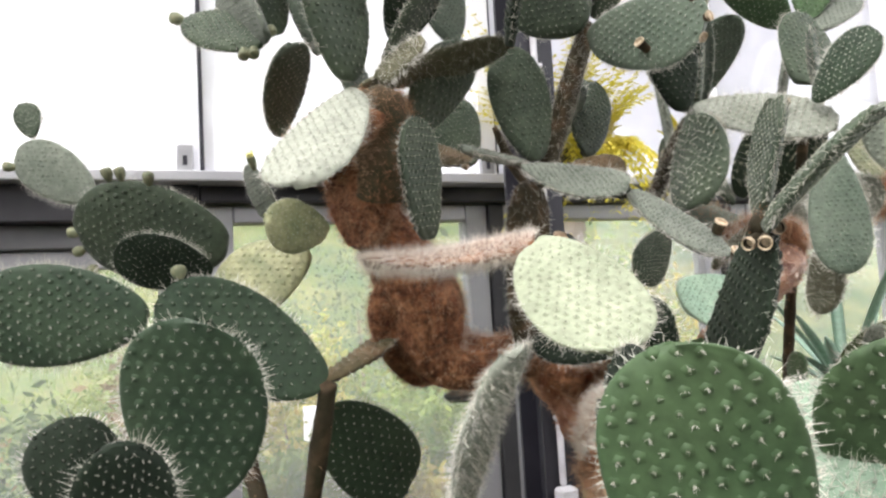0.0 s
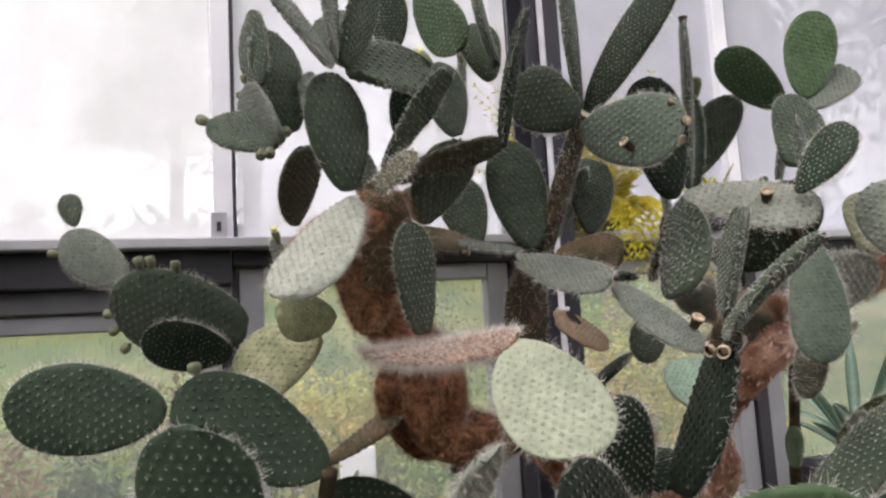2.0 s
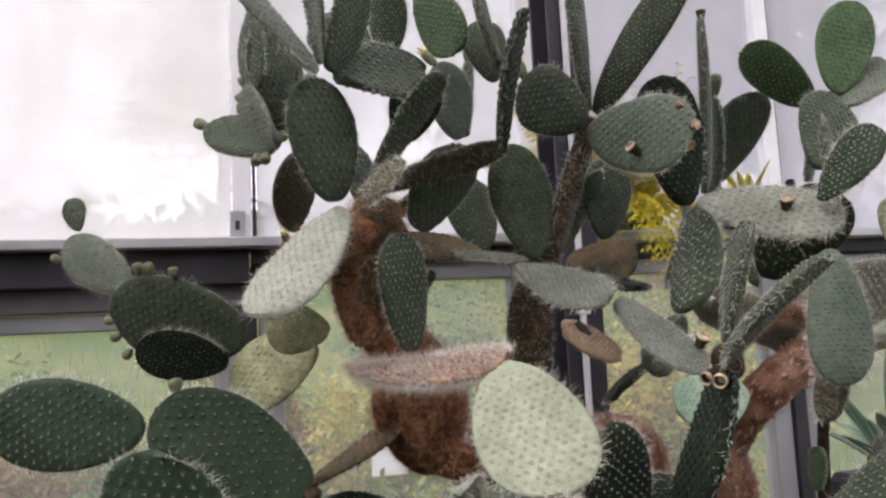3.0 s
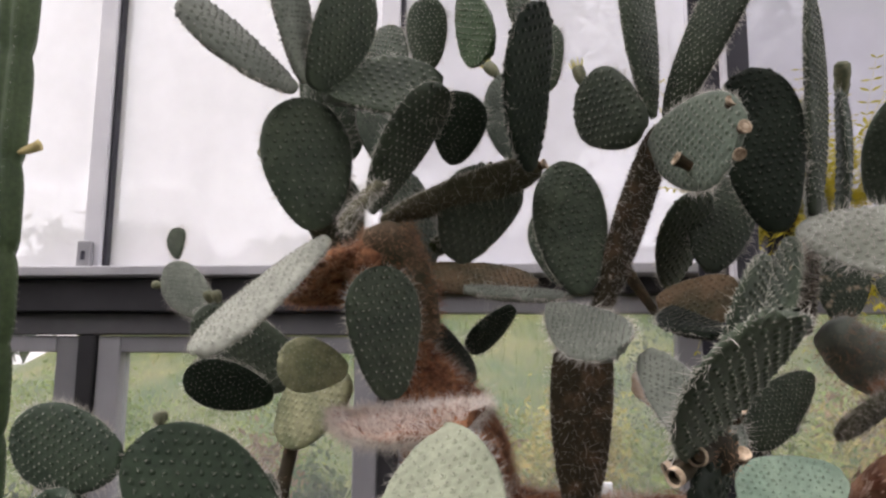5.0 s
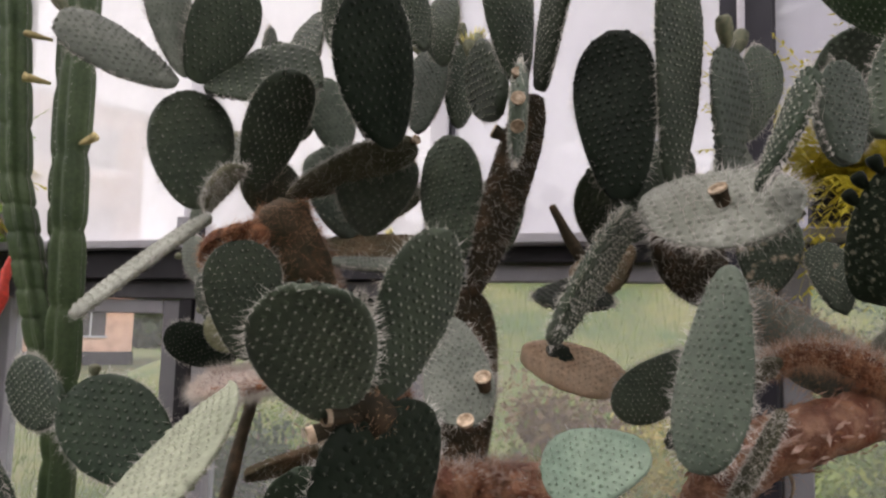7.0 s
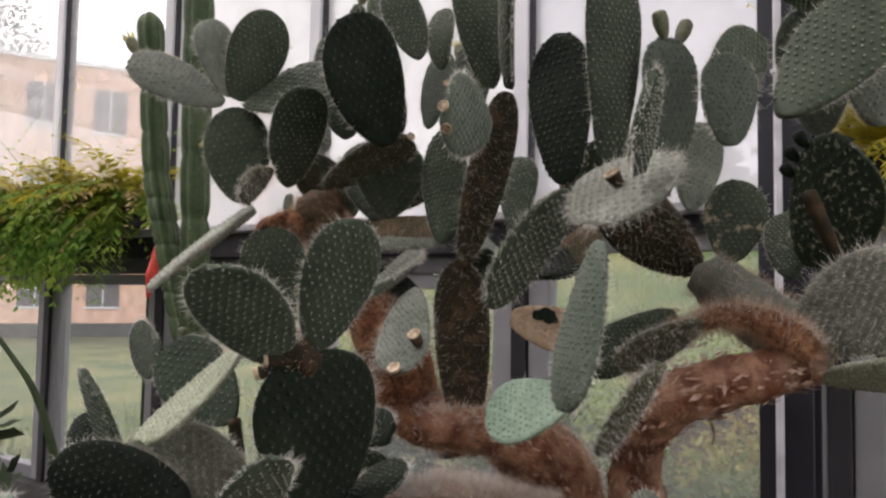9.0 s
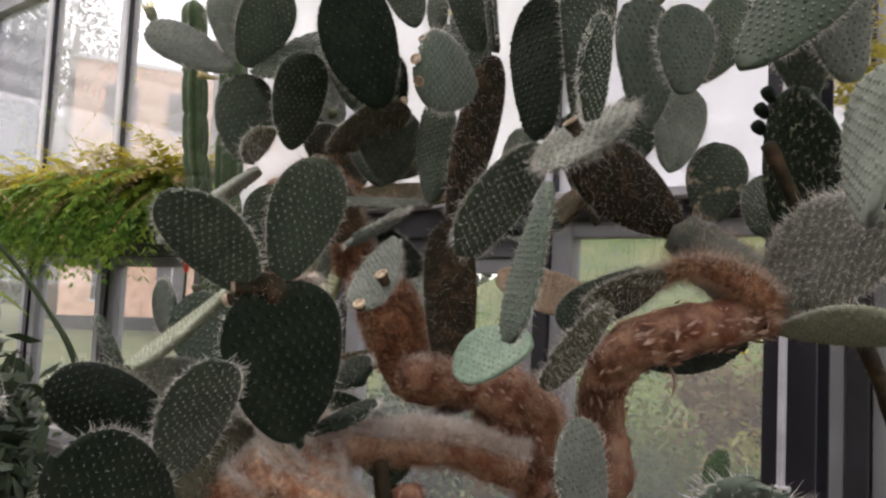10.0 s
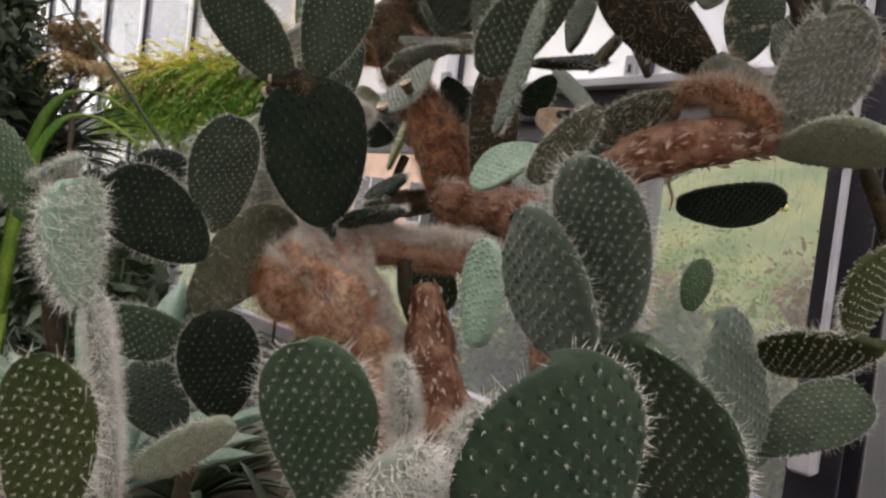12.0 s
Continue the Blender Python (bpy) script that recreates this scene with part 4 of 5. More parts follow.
add_pad("m11", PEAR_BACK, "grey", (1.709, 1.191, 2.172), (1.850, 1.211, 2.294), 0.117, (0.476, 0.592, -0.650))
add_pad("m14", PEAR_BACK, "yellow", (1.766, 1.113, 1.813), (1.875, 1.202, 1.977), 0.134, (0.275, 0.758, -0.592))
add_pad("zz2", PEAR_BACK, "green", (2.474, 1.968, 1.250), (2.375, 1.875, 1.380), 0.117, (-0.845, 0.401, -0.353))
add_pad("zz4", PEAR_BACK, "grey", (1.418, 0.855, 1.355), (1.401, 0.832, 1.520), 0.104, (-0.990, 0.112, -0.088))

PEAR_FRONT = thing("prickly_pear", (0.75, 0.5, 0.55), "young bright green prickly pear pads with white spines", "cactus", "prickly pears")
add_pad("f1", PEAR_FRONT, "sprout", (0.621, 0.303, 1.370), (0.569, 0.291, 1.558), 0.127, (0.572, 0.793, 0.208))
add_pad("f2", PEAR_FRONT, "mint_furry", (0.737, 0.308, 1.421), (0.797, 0.417, 1.505), 0.094, (0.347, 0.450, -0.823))
add_pad("f3", PEAR_FRONT, "sprout", (0.818, 0.340, 1.398), (0.766, 0.288, 1.551), 0.132, (-0.580, -0.689, -0.435))

PEAR_LOW = thing("prickly_pear", (0.95, 0.5, 0.55), "low prickly pear with heart-shaped dusty pads", "cactus", "prickly pears")
add_pad("y1", PEAR_LOW, "dark", (0.823, 0.645, 1.449), (0.669, 0.530, 1.495), 0.123, (0.582, -0.809, -0.082))
add_pad("y2", PEAR_LOW, "dark", (1.002, 0.540, 1.382), (1.051, 0.368, 1.478), 0.116, (0.953, 0.113, -0.281))
add_pad("y3", PEAR_LOW, "green", (0.989, 0.561, 1.420), (1.130, 0.497, 1.580), 0.100, (-0.743, 0.038, 0.668))
add_pad("y4", PEAR_LOW, "dusty", (0.809, 0.617, 1.261), (0.862, 0.766, 1.449), 0.146, (-0.977, 0.134, 0.165))
add_pad("y6", PEAR_LOW, "lush", (0.948, 0.540, 1.253), (0.827, 0.453, 1.231), 0.118, (-0.561, 0.654, 0.508))
add_pad("y7", PEAR_LOW, "dark", (0.988, 0.603, 1.119), (1.036, 0.551, 1.301), 0.122, (0.873, -0.357, -0.332))
add_pad("y8", PEAR_LOW, "dark", (0.836, 0.602, 1.043), (0.683, 0.571, 1.142), 0.115, (0.543, -0.490, 0.682))
add_pad("y22", PEAR_LOW, "mint_furry", (1.332, 0.268, 1.355), (1.339, 0.249, 1.474), 0.145, (0.589, 0.802, 0.097))
add_pad("jp", PEAR_LOW, "pale", (1.173, 0.522, 1.176), (1.051, 0.457, 1.069), 0.084, (-0.707, 0.235, 0.668))

PEAR_NEAR = thing("prickly_pear", (1.45, 0.6, 0.55), "prickly pear with dark upright pads and white spines", "cactus", "prickly pears")
add_pad("y9", PEAR_NEAR, "olive", (1.452, 0.218, 1.190), (1.455, 0.212, 1.339), 0.092, (-0.604, 0.796, 0.040))
add_pad("y10", PEAR_NEAR, "lush", (1.493, 0.466, 1.169), (1.523, 0.404, 1.361), 0.110, (-0.579, 0.745, 0.332))
add_pad("y11", PEAR_NEAR, "dotted", (1.715, 0.540, 1.181), (1.750, 0.457, 1.389), 0.166, (-0.937, 0.226, 0.265))
add_pad("y12", PEAR_NEAR, "lush", (1.648, 0.894, 1.138), (1.671, 0.696, 1.382), 0.198, (-0.033, -0.777, -0.628))
add_pad("y13", PEAR_NEAR, "misty", (1.674, 0.631, 1.387), (1.698, 0.535, 1.545), 0.094, (0.175, -0.830, -0.530))
add_pad("y14", PEAR_NEAR, "misty", (1.684, 0.579, 1.375), (1.590, 0.568, 1.484), 0.135, (-0.217, -0.934, -0.285))
add_pad("y15", PEAR_NEAR, "mint", (1.498, 0.636, 1.341), (1.465, 0.657, 1.458), 0.102, (-0.340, -0.938, 0.073))
add_pad("y17", PEAR_NEAR, "bright", (1.478, 1.106, 1.380), (1.490, 1.109, 1.462), 0.064, (0.967, -0.221, -0.123))
add_pad("y18", PEAR_NEAR, "misty", (1.637, 1.057, 1.199), (1.635, 0.899, 1.395), 0.161, (0.996, 0.068, 0.066))
add_pad("y19", PEAR_NEAR, "olive", (1.807, 0.925, 1.402), (1.667, 0.979, 1.345), 0.098, (-0.161, 0.485, 0.860))
add_pad("y20", PEAR_NEAR, "green", (1.647, 1.028, 1.221), (1.727, 1.140, 1.317), 0.104, (0.040, -0.668, 0.743))
add_pad("y21", PEAR_NEAR, "olive", (1.695, 1.207, 1.391), (1.734, 1.065, 1.493), 0.113, (-0.932, 0.001, 0.362))
add_pad("yw", PEAR_NEAR, "furry", (1.330, 0.315, 1.160), (1.361, 0.274, 1.367), 0.075, (0.300, 0.930, 0.100))
add_pad("jw", PEAR_NEAR, "furry", (1.674, 0.399, 1.222), (1.718, 0.349, 1.327), 0.077, (-0.935, -0.147, 0.323))
add_pad("jw2", PEAR_NEAR, "furry", (1.482, 0.557, 1.226), (1.513, 0.518, 1.331), 0.072, (0.433, 0.879, 0.200))
add_pad("jw3", PEAR_NEAR, "furry", (1.558, 0.565, 1.203), (1.600, 0.539, 1.307), 0.071, (0.930, 0.080, -0.359))

# ---- trunks and limbs ----
limb("trunk", PEAR_MAIN, [(1.20, 1.20, 0.56), (1.22, 1.18, 1.0), (1.20, 1.18, 1.30)], [0.09, 0.08, 0.07], MAT_BARK, 500, "rust-brown peeling trunk", flakes=900)
limb("branch", PEAR_MAIN, [(1.20, 1.18, 1.28), (1.287, 1.13, 1.377), (1.299, 1.12, 1.479), (1.343, 1.06, 1.577), (1.429, 1.07, 1.625), (1.54, 1.155, 1.66)], [0.055, 0.05, 0.038, 0.036, 0.034, 0.028], MAT_BARK, 120, "rust-brown peeling branch", flakes=900)
limb("branch", PEAR_MAIN, [(1.19, 1.20, 1.26), (1.136, 1.19, 1.412), (1.09, 1.138, 1.494), (1.0, 1.11, 1.508), (0.96, 1.03, 1.525)], [0.065, 0.066, 0.048, 0.036, 0.03], MAT_BARK, 5000, "rust-brown peeling branch", flakes=900)
limb("branch", PEAR_MAIN, [(0.98, 1.25, 1.48), (1.05, 1.29, 1.43), (1.12, 1.26, 1.36), (1.18, 1.20, 1.27)], [0.040, 0.062, 0.066, 0.060], MAT_BARK, 1500, "swollen rust-brown branch joint", 0.2, flakes=300)
limb("branch", PEAR_MAIN, [(1.15, 1.12, 1.38), (1.06, 1.03, 1.405), (0.96, 0.96, 1.41), (0.90, 0.86, 1.405), (0.86, 0.79, 1.36)], [0.035, 0.032, 0.034, 0.048, 0.056], M["pale_rust"], 12000, "hairy rust-brown branch", 0.30, wool=1.6)
limb("branch", PEAR_MAIN, [(0.86, 0.79, 1.40), (0.92, 0.82, 1.34), (0.97, 0.88, 1.25), (1.02, 0.92, 1.05), (1.05, 0.95, 0.56)], [0.05, 0.07, 0.062, 0.05, 0.055], M["pale_rust"], 15000, "hairy rust-brown branch", 0.36, wool=1.1)
limb("branch", PEAR_MAIN, [(0.83, 0.76, 1.36), (0.89, 0.79, 1.32), (0.95, 0.84, 1.27), (0.98, 0.88, 1.22)], [0.04, 0.06, 0.06, 0.04], M["pale_rust"], 10000, "hairy rust-brown branch", 0.36, 0.028, wool=1.1)
limb("branch", PEAR_MAIN, [(1.02, 0.97, 1.34), (1.07, 0.95, 1.25), (1.138, 0.945, 1.1), (1.15, 0.98, 0.56)], [0.03, 0.04, 0.045, 0.05], MAT_BARK, 120, "rust-brown peeling branch", flakes=900)
limb("branch", PEAR_MAIN, [(1.357, 1.123, 1.698), (1.455, 1.121, 1.725), (1.536, 1.12, 1.69), (1.53, 1.155, 1.66)], [0.012, 0.018, 0.020, 0.020], M["old"], 6000, "hairy rust-brown branch")
limb("branch", PEAR_MAIN, [(1.358, 1.27, 1.795), (1.402, 1.28, 1.755), (1.5, 1.22, 1.69), (1.54, 1.16, 1.66)], [0.035, 0.045, 0.045, 0.03], M["grey"], 2500, "hairy grey branch")
limb("branch", PEAR_MAIN, [(0.60, 1.06, 1.90), (0.625, 1.14, 1.85), (0.632, 1.19, 1.78), (0.680, 1.215, 1.70), (0.727, 1.227, 1.64), (0.757, 1.245, 1.56), (0.785, 1.250, 1.50), (0.870, 1.250, 1.487), (0.980, 1.250, 1.482), (1.05, 1.20, 1.44)], [0.035, 0.032, 0.038, 0.058, 0.066, 0.062, 0.057, 0.046, 0.038, 0.046], M["old"], 15000, "hairy rust-brown branch")
limb("stem", PEAR_LEFT, [(0.45, 1.15, 0.56), (0.47, 1.1, 1.1), (0.51, 1.0, 1.49)], [0.018, 0.015, 0.013], M["stem"], 60, "woody stem")
limb("stem", PEAR_LEFT, [(0.47, 1.1, 1.1), (0.41, 1.30, 1.45), (0.42, 1.36, 1.63)], [0.016, 0.014, 0.012], M["stem"], 60, "woody stem")
limb("stem", PEAR_BACK, [(1.75, 1.5, 0.56), (1.7, 1.35, 1.4), (1.55, 1.1, 1.9)], [0.014, 0.013, 0.011], M["stem"], 60, "woody stem")
limb("stem", PEAR_FRONT, [(0.75, 0.5, 0.56), (0.75, 0.45, 1.0), (0.72, 0.4, 1.3)], [0.016, 0.014, 0.012], M["stem"], 100, "woody stem")
limb("stem", PEAR_NEAR, [(1.45, 0.6, 0.56), (1.45, 0.6, 0.9), (1.47, 0.62, 1.12)], [0.016, 0.014, 0.012], M["stem"], 100, "woody stem")
limb("stem", PEAR_LOW, [(0.95, 0.5, 0.56), (0.95, 0.55, 0.9), (0.96, 0.58, 1.1)], [0.016, 0.014, 0.012], M["stem"], 100, "woody stem")


limb("shoot", PEAR_MAIN, [(1.003, 0.924, 1.389), (1.009, 0.928, 1.335), (1.015, 0.946, 1.278)], [0.012, 0.014, 0.008], M["stem"], 60, "dark curved dead shoot", 0.1, 0.008)
limb("shoot", PEAR_MAIN, [(0.968, 0.956, 1.324), (0.994, 0.985, 1.326), (1.037, 1.014, 1.258)], [0.010, 0.012, 0.009], M["stem"], 60, "dark curved dead shoot", 0.1, 0.008)

limb("shoot", PEAR_MAIN, [(1.014, 1.454, 1.992), (1.055, 1.465, 1.915), (1.106, 1.462, 1.836)], [0.007, 0.013, 0.008], M["stem"], 40, "thin dark dead shoot", 0.1, 0.008)
limb("branch", PEAR_MAIN, [(1.715, 1.120, 1.740), (1.755, 1.110, 1.770), (1.800, 1.100, 1.805)], [0.024, 0.030, 0.026], M["old"], 3000, "hairy rust-brown joint")
limb("branch", PEAR_MAIN, [(0.634, 1.080, 1.945), (0.636, 1.095, 1.900), (0.645, 1.115, 1.850), (0.652, 1.150, 1.790)], [0.034, 0.050, 0.056, 0.050], M["brown"], 3500, "smooth brown swollen joint")
limb("bark_scrap", PEAR_MAIN, [(1.413, 1.113, 1.598), (1.410, 1.113, 1.574), (1.417, 1.118, 1.552), (1.413, 1.121, 1.532)], [0.0025, 0.004, 0.0035, 0.002], MAT_CUT, 60, "pale dry scrap hanging from the branch", 0.4, 0.008)

# ---- buds, fruits, flowers and pruned stubs ----
for along, across in ((0.74, 1), (0.66, 1), (0.49, 1), (0.97, -0.3), (0.95, -0.8), (0.88, -1)):
    bud("bigbud", along, across, 0, 0.011, 1.2)
bud("palel", 0.9, -0.75, 0, 0.010, 1.2)
bud("n8", 0.99, 0.3, 0, 0.012, 1.3)
for along, across in ((0.05, 1), (0.12, 1), (0.06, -1)):
    bud("n8", along, across, 0, 0.011, 1.2)
for along, across in ((0.98, 0.2), (0.87, 1), (0.97, -0.7)):
    bud("n8b", along, across, 0, 0.008, 1.2)
bud("flowp", 0.97, 0.4, 0, 0.011, 2.0, True)
bud("l2", 0.95, -1, 0, 0.011, 0.9)
stub("q14", 0.58, -0.5, -1, 0.014, 2.6, (0, 0, 0.5))
for along, across in ((0.98, 0.3), (0.95, -0.5), (0.86, 0.7)):
    stub("q14", along, across, 0, 0.013, 1.2)
stub("w1", 0.62, 0.05, 1, 0.017, 2.2)
stub("r6", 0.45, 0.72, 0, 0.011, 1.2)
stub("x1", 0.77, 0.70, -1, 0.015, 2.0)
stub("x1", 1.04, -0.7, -1, 0.014, 1.2)
for along, across, fl in ((0.98, -0.4, False), (0.96, 0.6, True)):
    bud("fr", along, across, 0, 0.012, 1.8, fl)
bud("y16", 0.99, -0.2, 0, 0.008, 1.3, material=MAT_PETAL)
for along in (0.55, 0.67, 0.8):
    bud("v1", along, 0.93, 0, 0.011, 1.2, material=M["dark"])
bud("n2", 0.78, 1, 0, 0.006, 1.2, material=MAT_CUT)
bud("q11", 0.96, -0.6, 0, 0.011, 1.7, True)
stub("q7", 0.99, -0.2, 0, 0.012, 1.4)
stub("v10", 0.99, 0.0, 0, 0.014, 1.5)
for along, across in ((0.98, -0.4), (0.96, 0.7)):
    bud("v5", along, across, 0, 0.013, 1.8)
bud("n18", 0.96, -0.7, 0, 0.012, 1.8, True)
bud("n13", 0.95, -0.6, 0, 0.012, 1.5, True)
bud("q2", 0.97, -0.7, 0, 0.012, 1.5, True)


limb("joint", PEAR_MAIN, [(1.022, 0.676, 1.650), (1.008, 0.664, 1.668), (0.992, 0.652, 1.662)], [0.018, 0.020, 0.014], M["stem"], 200, "hairy woody joint", 0.2, 0.01)
for lean, tall in (((-0.70, -0.50, -0.40), 8.0), ((-0.90, -0.15, -0.45), 6.5), ((-0.55, -0.75, -0.15), 6.5)):
    stub("r3", 0.97, -0.15, 0, 0.0125, tall, np.array(lean) * 8)
ob, base, axis, side, normal, length, width = PADS["x2"]
bm = bmesh.new()
rim = []
for k in range(16):
    a, r = k * math.pi / 8, 0.018 * (1 + 0.16 * math.sin(1.1 * k) + 0.1 * math.sin(2.3 * k))
    p = axis * (0.33 * length + 1.3 * r * math.cos(a)) + side * (-0.2 * width * 0.5 + r * math.sin(a)) + normal * 0.0125
    rim.append((bm.verts.new(p), bm.verts.new(p * 1.0 - normal * 0.008)))
bm.faces.new([q[0] for q in rim])
for k in range(16):
    bm.faces.new((rim[k][0], rim[(k + 1) % 16][0], rim[(k + 1) % 16][1], rim[k][1]))
part("scar", bm, M["dark"], ob, "dark green patch of living skin")

# ---- column cacti ----
def column(plant, pts, r, ribs=6, jointed=0.0):
    pts = np.array(pts, float)
    seg = np.linspace(0, 1, 150)
    tt = np.linspace(0, 1, len(pts))
    path = np.stack([np.interp(seg, tt, pts[:, k]) for k in range(3)], 1)
    na = ribs * 6
    rows = []
    for k, p in enumerate(path):
        rr = r * (1 + jointed - 3.2 * jointed * (1 - abs(math.sin(k * 0.262 + r * 40))) ** 3) * (1 if k < 145 else (1 - ((k - 144) / 5.2) ** 2) ** 0.5)
        for q in range(na):
            a = 2 * math.pi * q / na
            s = rr * (0.86 + 0.16 * math.cos(ribs * a))
            rows.append((p[0] + s * math.cos(a), p[1] + s * math.sin(a), p[2]))
    rows = np.array(rows)
    n = len(path)
    i, j = np.meshgrid(np.arange(n - 1), np.arange(na), indexing="ij")
    j2 = (j + 1) % na
    quads = np.stack([i * na + j, i * na + j2, (i + 1) * na + j2, (i + 1) * na + j], -1).reshape(-1, 4)
    o = pts[0]
    ob = part_me("stem", mesh_from("stem", rows - o, quads), MAT_COLUMN, plant, "", tuple(o - np.array(plant.location)))
    sp, sd = [], []
    for k in range(1, n - 2):
        for q in range(0, na, 6):
            c = rows[k * na + q]
            for _ in range(2):
                sp.append(c - o)
                sd.append(c - path[k] + rng.normal(0, 0.03, 3))
    sv, sf = spikes(sp, sd, 0.008, 0.0003)
    part_me("spine_coat", mesh_from("spine_coat", sv, sf, False), MAT_SPINE, ob)["kind"] = "stuff"
    return ob


COLUMN = thing("column_cactus", (-0.42, 1.65, 0.03), "tall ribbed green column cactus with three jointed stems", "cactus")
column(COLUMN, [(-0.42, 1.65, 0.05), (-0.39, 1.63, 1.3), (-0.385, 1.59, 2.17), (-0.36, 1.56, 3.3)], 0.045, 6, 0.07)
column(COLUMN, [(-0.46, 1.70, 1.40), (-0.49, 1.69, 1.75), (-0.49, 1.66, 2.14), (-0.48, 1.63, 3.1)], 0.036, 5, 0.09)
column(COLUMN, [(-0.44, 1.66, 1.45), (-0.54, 1.64, 1.80), (-0.63, 1.62, 2.14), (-0.68, 1.60, 2.75)], 0.045, 6, 0.05)


for p0, p1 in (((-0.340, 1.570, 2.225), (-0.290, 1.575, 2.245)), ((-0.525, 1.615, 2.560), (-0.585, 1.570, 2.570)), ((-0.525, 1.620, 2.430), (-0.580, 1.575, 2.440))):
    m0 = [(a + b) / 2 for a, b in zip(p0, p1)]
    limb("bud", COLUMN, [p0, m0, p1], [0.004, 0.009, 0.013], MAT_BUD, 0, "withered tan flower bud", 0.5)


# ---- ferns and leafy plants ----
def fronds(origin, count, length, droop, spread, leaf, seed, pairs=14, up=0.5, fan=(0, 6.28), slim=0.19):
    """Arching fronds with two rows of narrow leaflets, as arrays."""
    g = np.random.default_rng(seed)
    V, Fc = [], []
    for _ in range(count):
        o = np.array(origin) + np.array([g.uniform(-1, 1) * spread[0], g.uniform(-1, 1) * spread[1], 0])
        az, ln = g.uniform(*fan), length * g.uniform(0.6, 1.25)
        h = np.array([math.cos(az), math.sin(az), 0])
        rise = up * g.uniform(0.5, 1.4)
        for k in range(1, pairs):
            t = k / pairs
            c = o + h * ln * t * 0.8 + np.array([0, 0, ln * (rise * t - droop * t * t)])
            tang = unit(h * 0.8 + np.array([0, 0, rise - 2 * droop * t]))
            s = unit(np.cross(tang, [0, 0, 1.0]))
            ll = leaf * (1 - 0.6 * t) * g.uniform(0.7, 1.3)
            for sg in (-1, 1):
                d = unit(s * sg + tang * 0.7 + np.array([0, 0, -0.35]) + g.normal(0, 0.18, 3))
                w = unit(np.cross(d, [0.2, 0.1, 1.0])) * ll * slim
                b = len(V)
                V += [c, c + d * ll * 0.5 + w, c + d * ll, c + d * ll * 0.5 - w]
                Fc.append((b, b + 1, b + 2, b + 3))
        b = len(V)
        for k in range(0, pairs):
            t = k / pairs
            c = o + h * ln * t * 0.8 + np.array([0, 0, ln * (rise * t - droop * t * t)])
            V += [c + np.array([0, 0, 0.0015]), c - np.array([0, 0, 0.0015])]
            if k:
                q = b + 2 * k
                Fc.append((q - 2, q, q + 1, q - 1))
    return np.array(V), Fc


def leafy(name, loc, label, category, sets, pot=None):
    ob = thing(name, loc, label, category)
    for k, (origin, count, length, droop, spread, leaf, material, up, fan) in enumerate(sets):
        v, f = fronds(origin, count, length, droop, spread, leaf, 11 + k + int(100 * abs(loc[0])), up=up, fan=fan)
        part_me("foliage", mesh_from("foliage", v - np.array(loc), f, False), material, ob)
    if pot:
        bar("pot", *pot, MAT_STEEL, ob, 0.01, "dark plastic trough")
    return ob


ALL = (0, 6.28)
for x in (-3.9, -3.35, -2.85, -2.35, -1.9):
    y = 2.24
    leafy("fern", (x, y, 2.052), "bushy yellow-green fern in a dark trough on the sill", "fern",
          [((x, y, 2.15), 90, 0.42, 0.95, (0.26, 0.06), 0.105, MAT_FERN, 0.75, ALL),
           ((x, y, 2.16), 110, 0.36, 0.75, (0.26, 0.06), 0.095, MAT_FERN_Y, 1.05, ALL),
           ((x, y - 0.05, 2.13), 85, 0.36, 1.5, (0.26, 0.03), 0.090, MAT_FERN, 0.35, (3.6, 5.9)),
           ((x + 0.1, y - 0.03, 2.13), 22, 0.42, 1.1, (0.24, 0.05), 0.070, MAT_FROND_DRY, 0.9, ALL),
           ((x, y, 2.14), 7, 0.50, 0.35, (0.24, 0.06), 0.045, MAT_FERN, 1.45, ALL)],
          ((x - 0.26, y - 0.07, 2.052), (x + 0.26, y + 0.07, 2.15)))
leafy("wattle_plant", (1.68, 2.24, 2.052), "feathery bright yellow plant in a pot", "plant",
      [((1.66, 2.22, 2.15), 170, 0.34, 0.35, (0.14, 0.05), 0.045, MAT_WATTLE, 1.1, ALL),
       ((1.70, 2.2, 2.14), 60, 0.36, 1.3, (0.16, 0.04), 0.05, MAT_WATTLE, 0.4, (3.4, 6.0))],
      ((1.55, 2.17, 2.052), (1.82, 2.31, 2.15)))


def strap_plant(name, loc, label, count, length, width, material, seed, droop=0.5, up=1.0, category="plant"):
    """Long tapering folded leaves from one crown."""
    g = np.random.default_rng(seed)
    ob = thing(name, loc, label, category)
    for k in range(count):
        az = 2 * math.pi * k / count * 1.618 + g.uniform(-0.2, 0.2)
        h = np.array([math.cos(az), math.sin(az), 0])
        ln, rise = length * g.uniform(0.7, 1.15), up * g.uniform(0.5, 1.3)
        V, Fc, n = [], [], 12
        for i in range(n):
            t = i / (n - 1)
            c = h * ln * t * 0.75 + np.array([0, 0, ln * (rise * t - droop * t * t)])
            s = np.cross(h, [0, 0, 1.0])
            w = width * (0.45 + 1.1 * t) * (1 - t ** 2.5) + 0.0006
            V += [c - s * w * 0.5, c - np.array([0, 0, w * 0.22]), c + s * w * 0.5, c - np.array([0, 0, w * 0.32 + 0.002])]
            if i:
                b = 4 * i
                for q in range(4):
                    Fc.append((b - 4 + q, b - 4 + (q + 1) % 4, b + (q + 1) % 4, b + q))
        part_me("leaf", mesh_from("leaf", np.array(V), Fc), material, ob)
    return ob

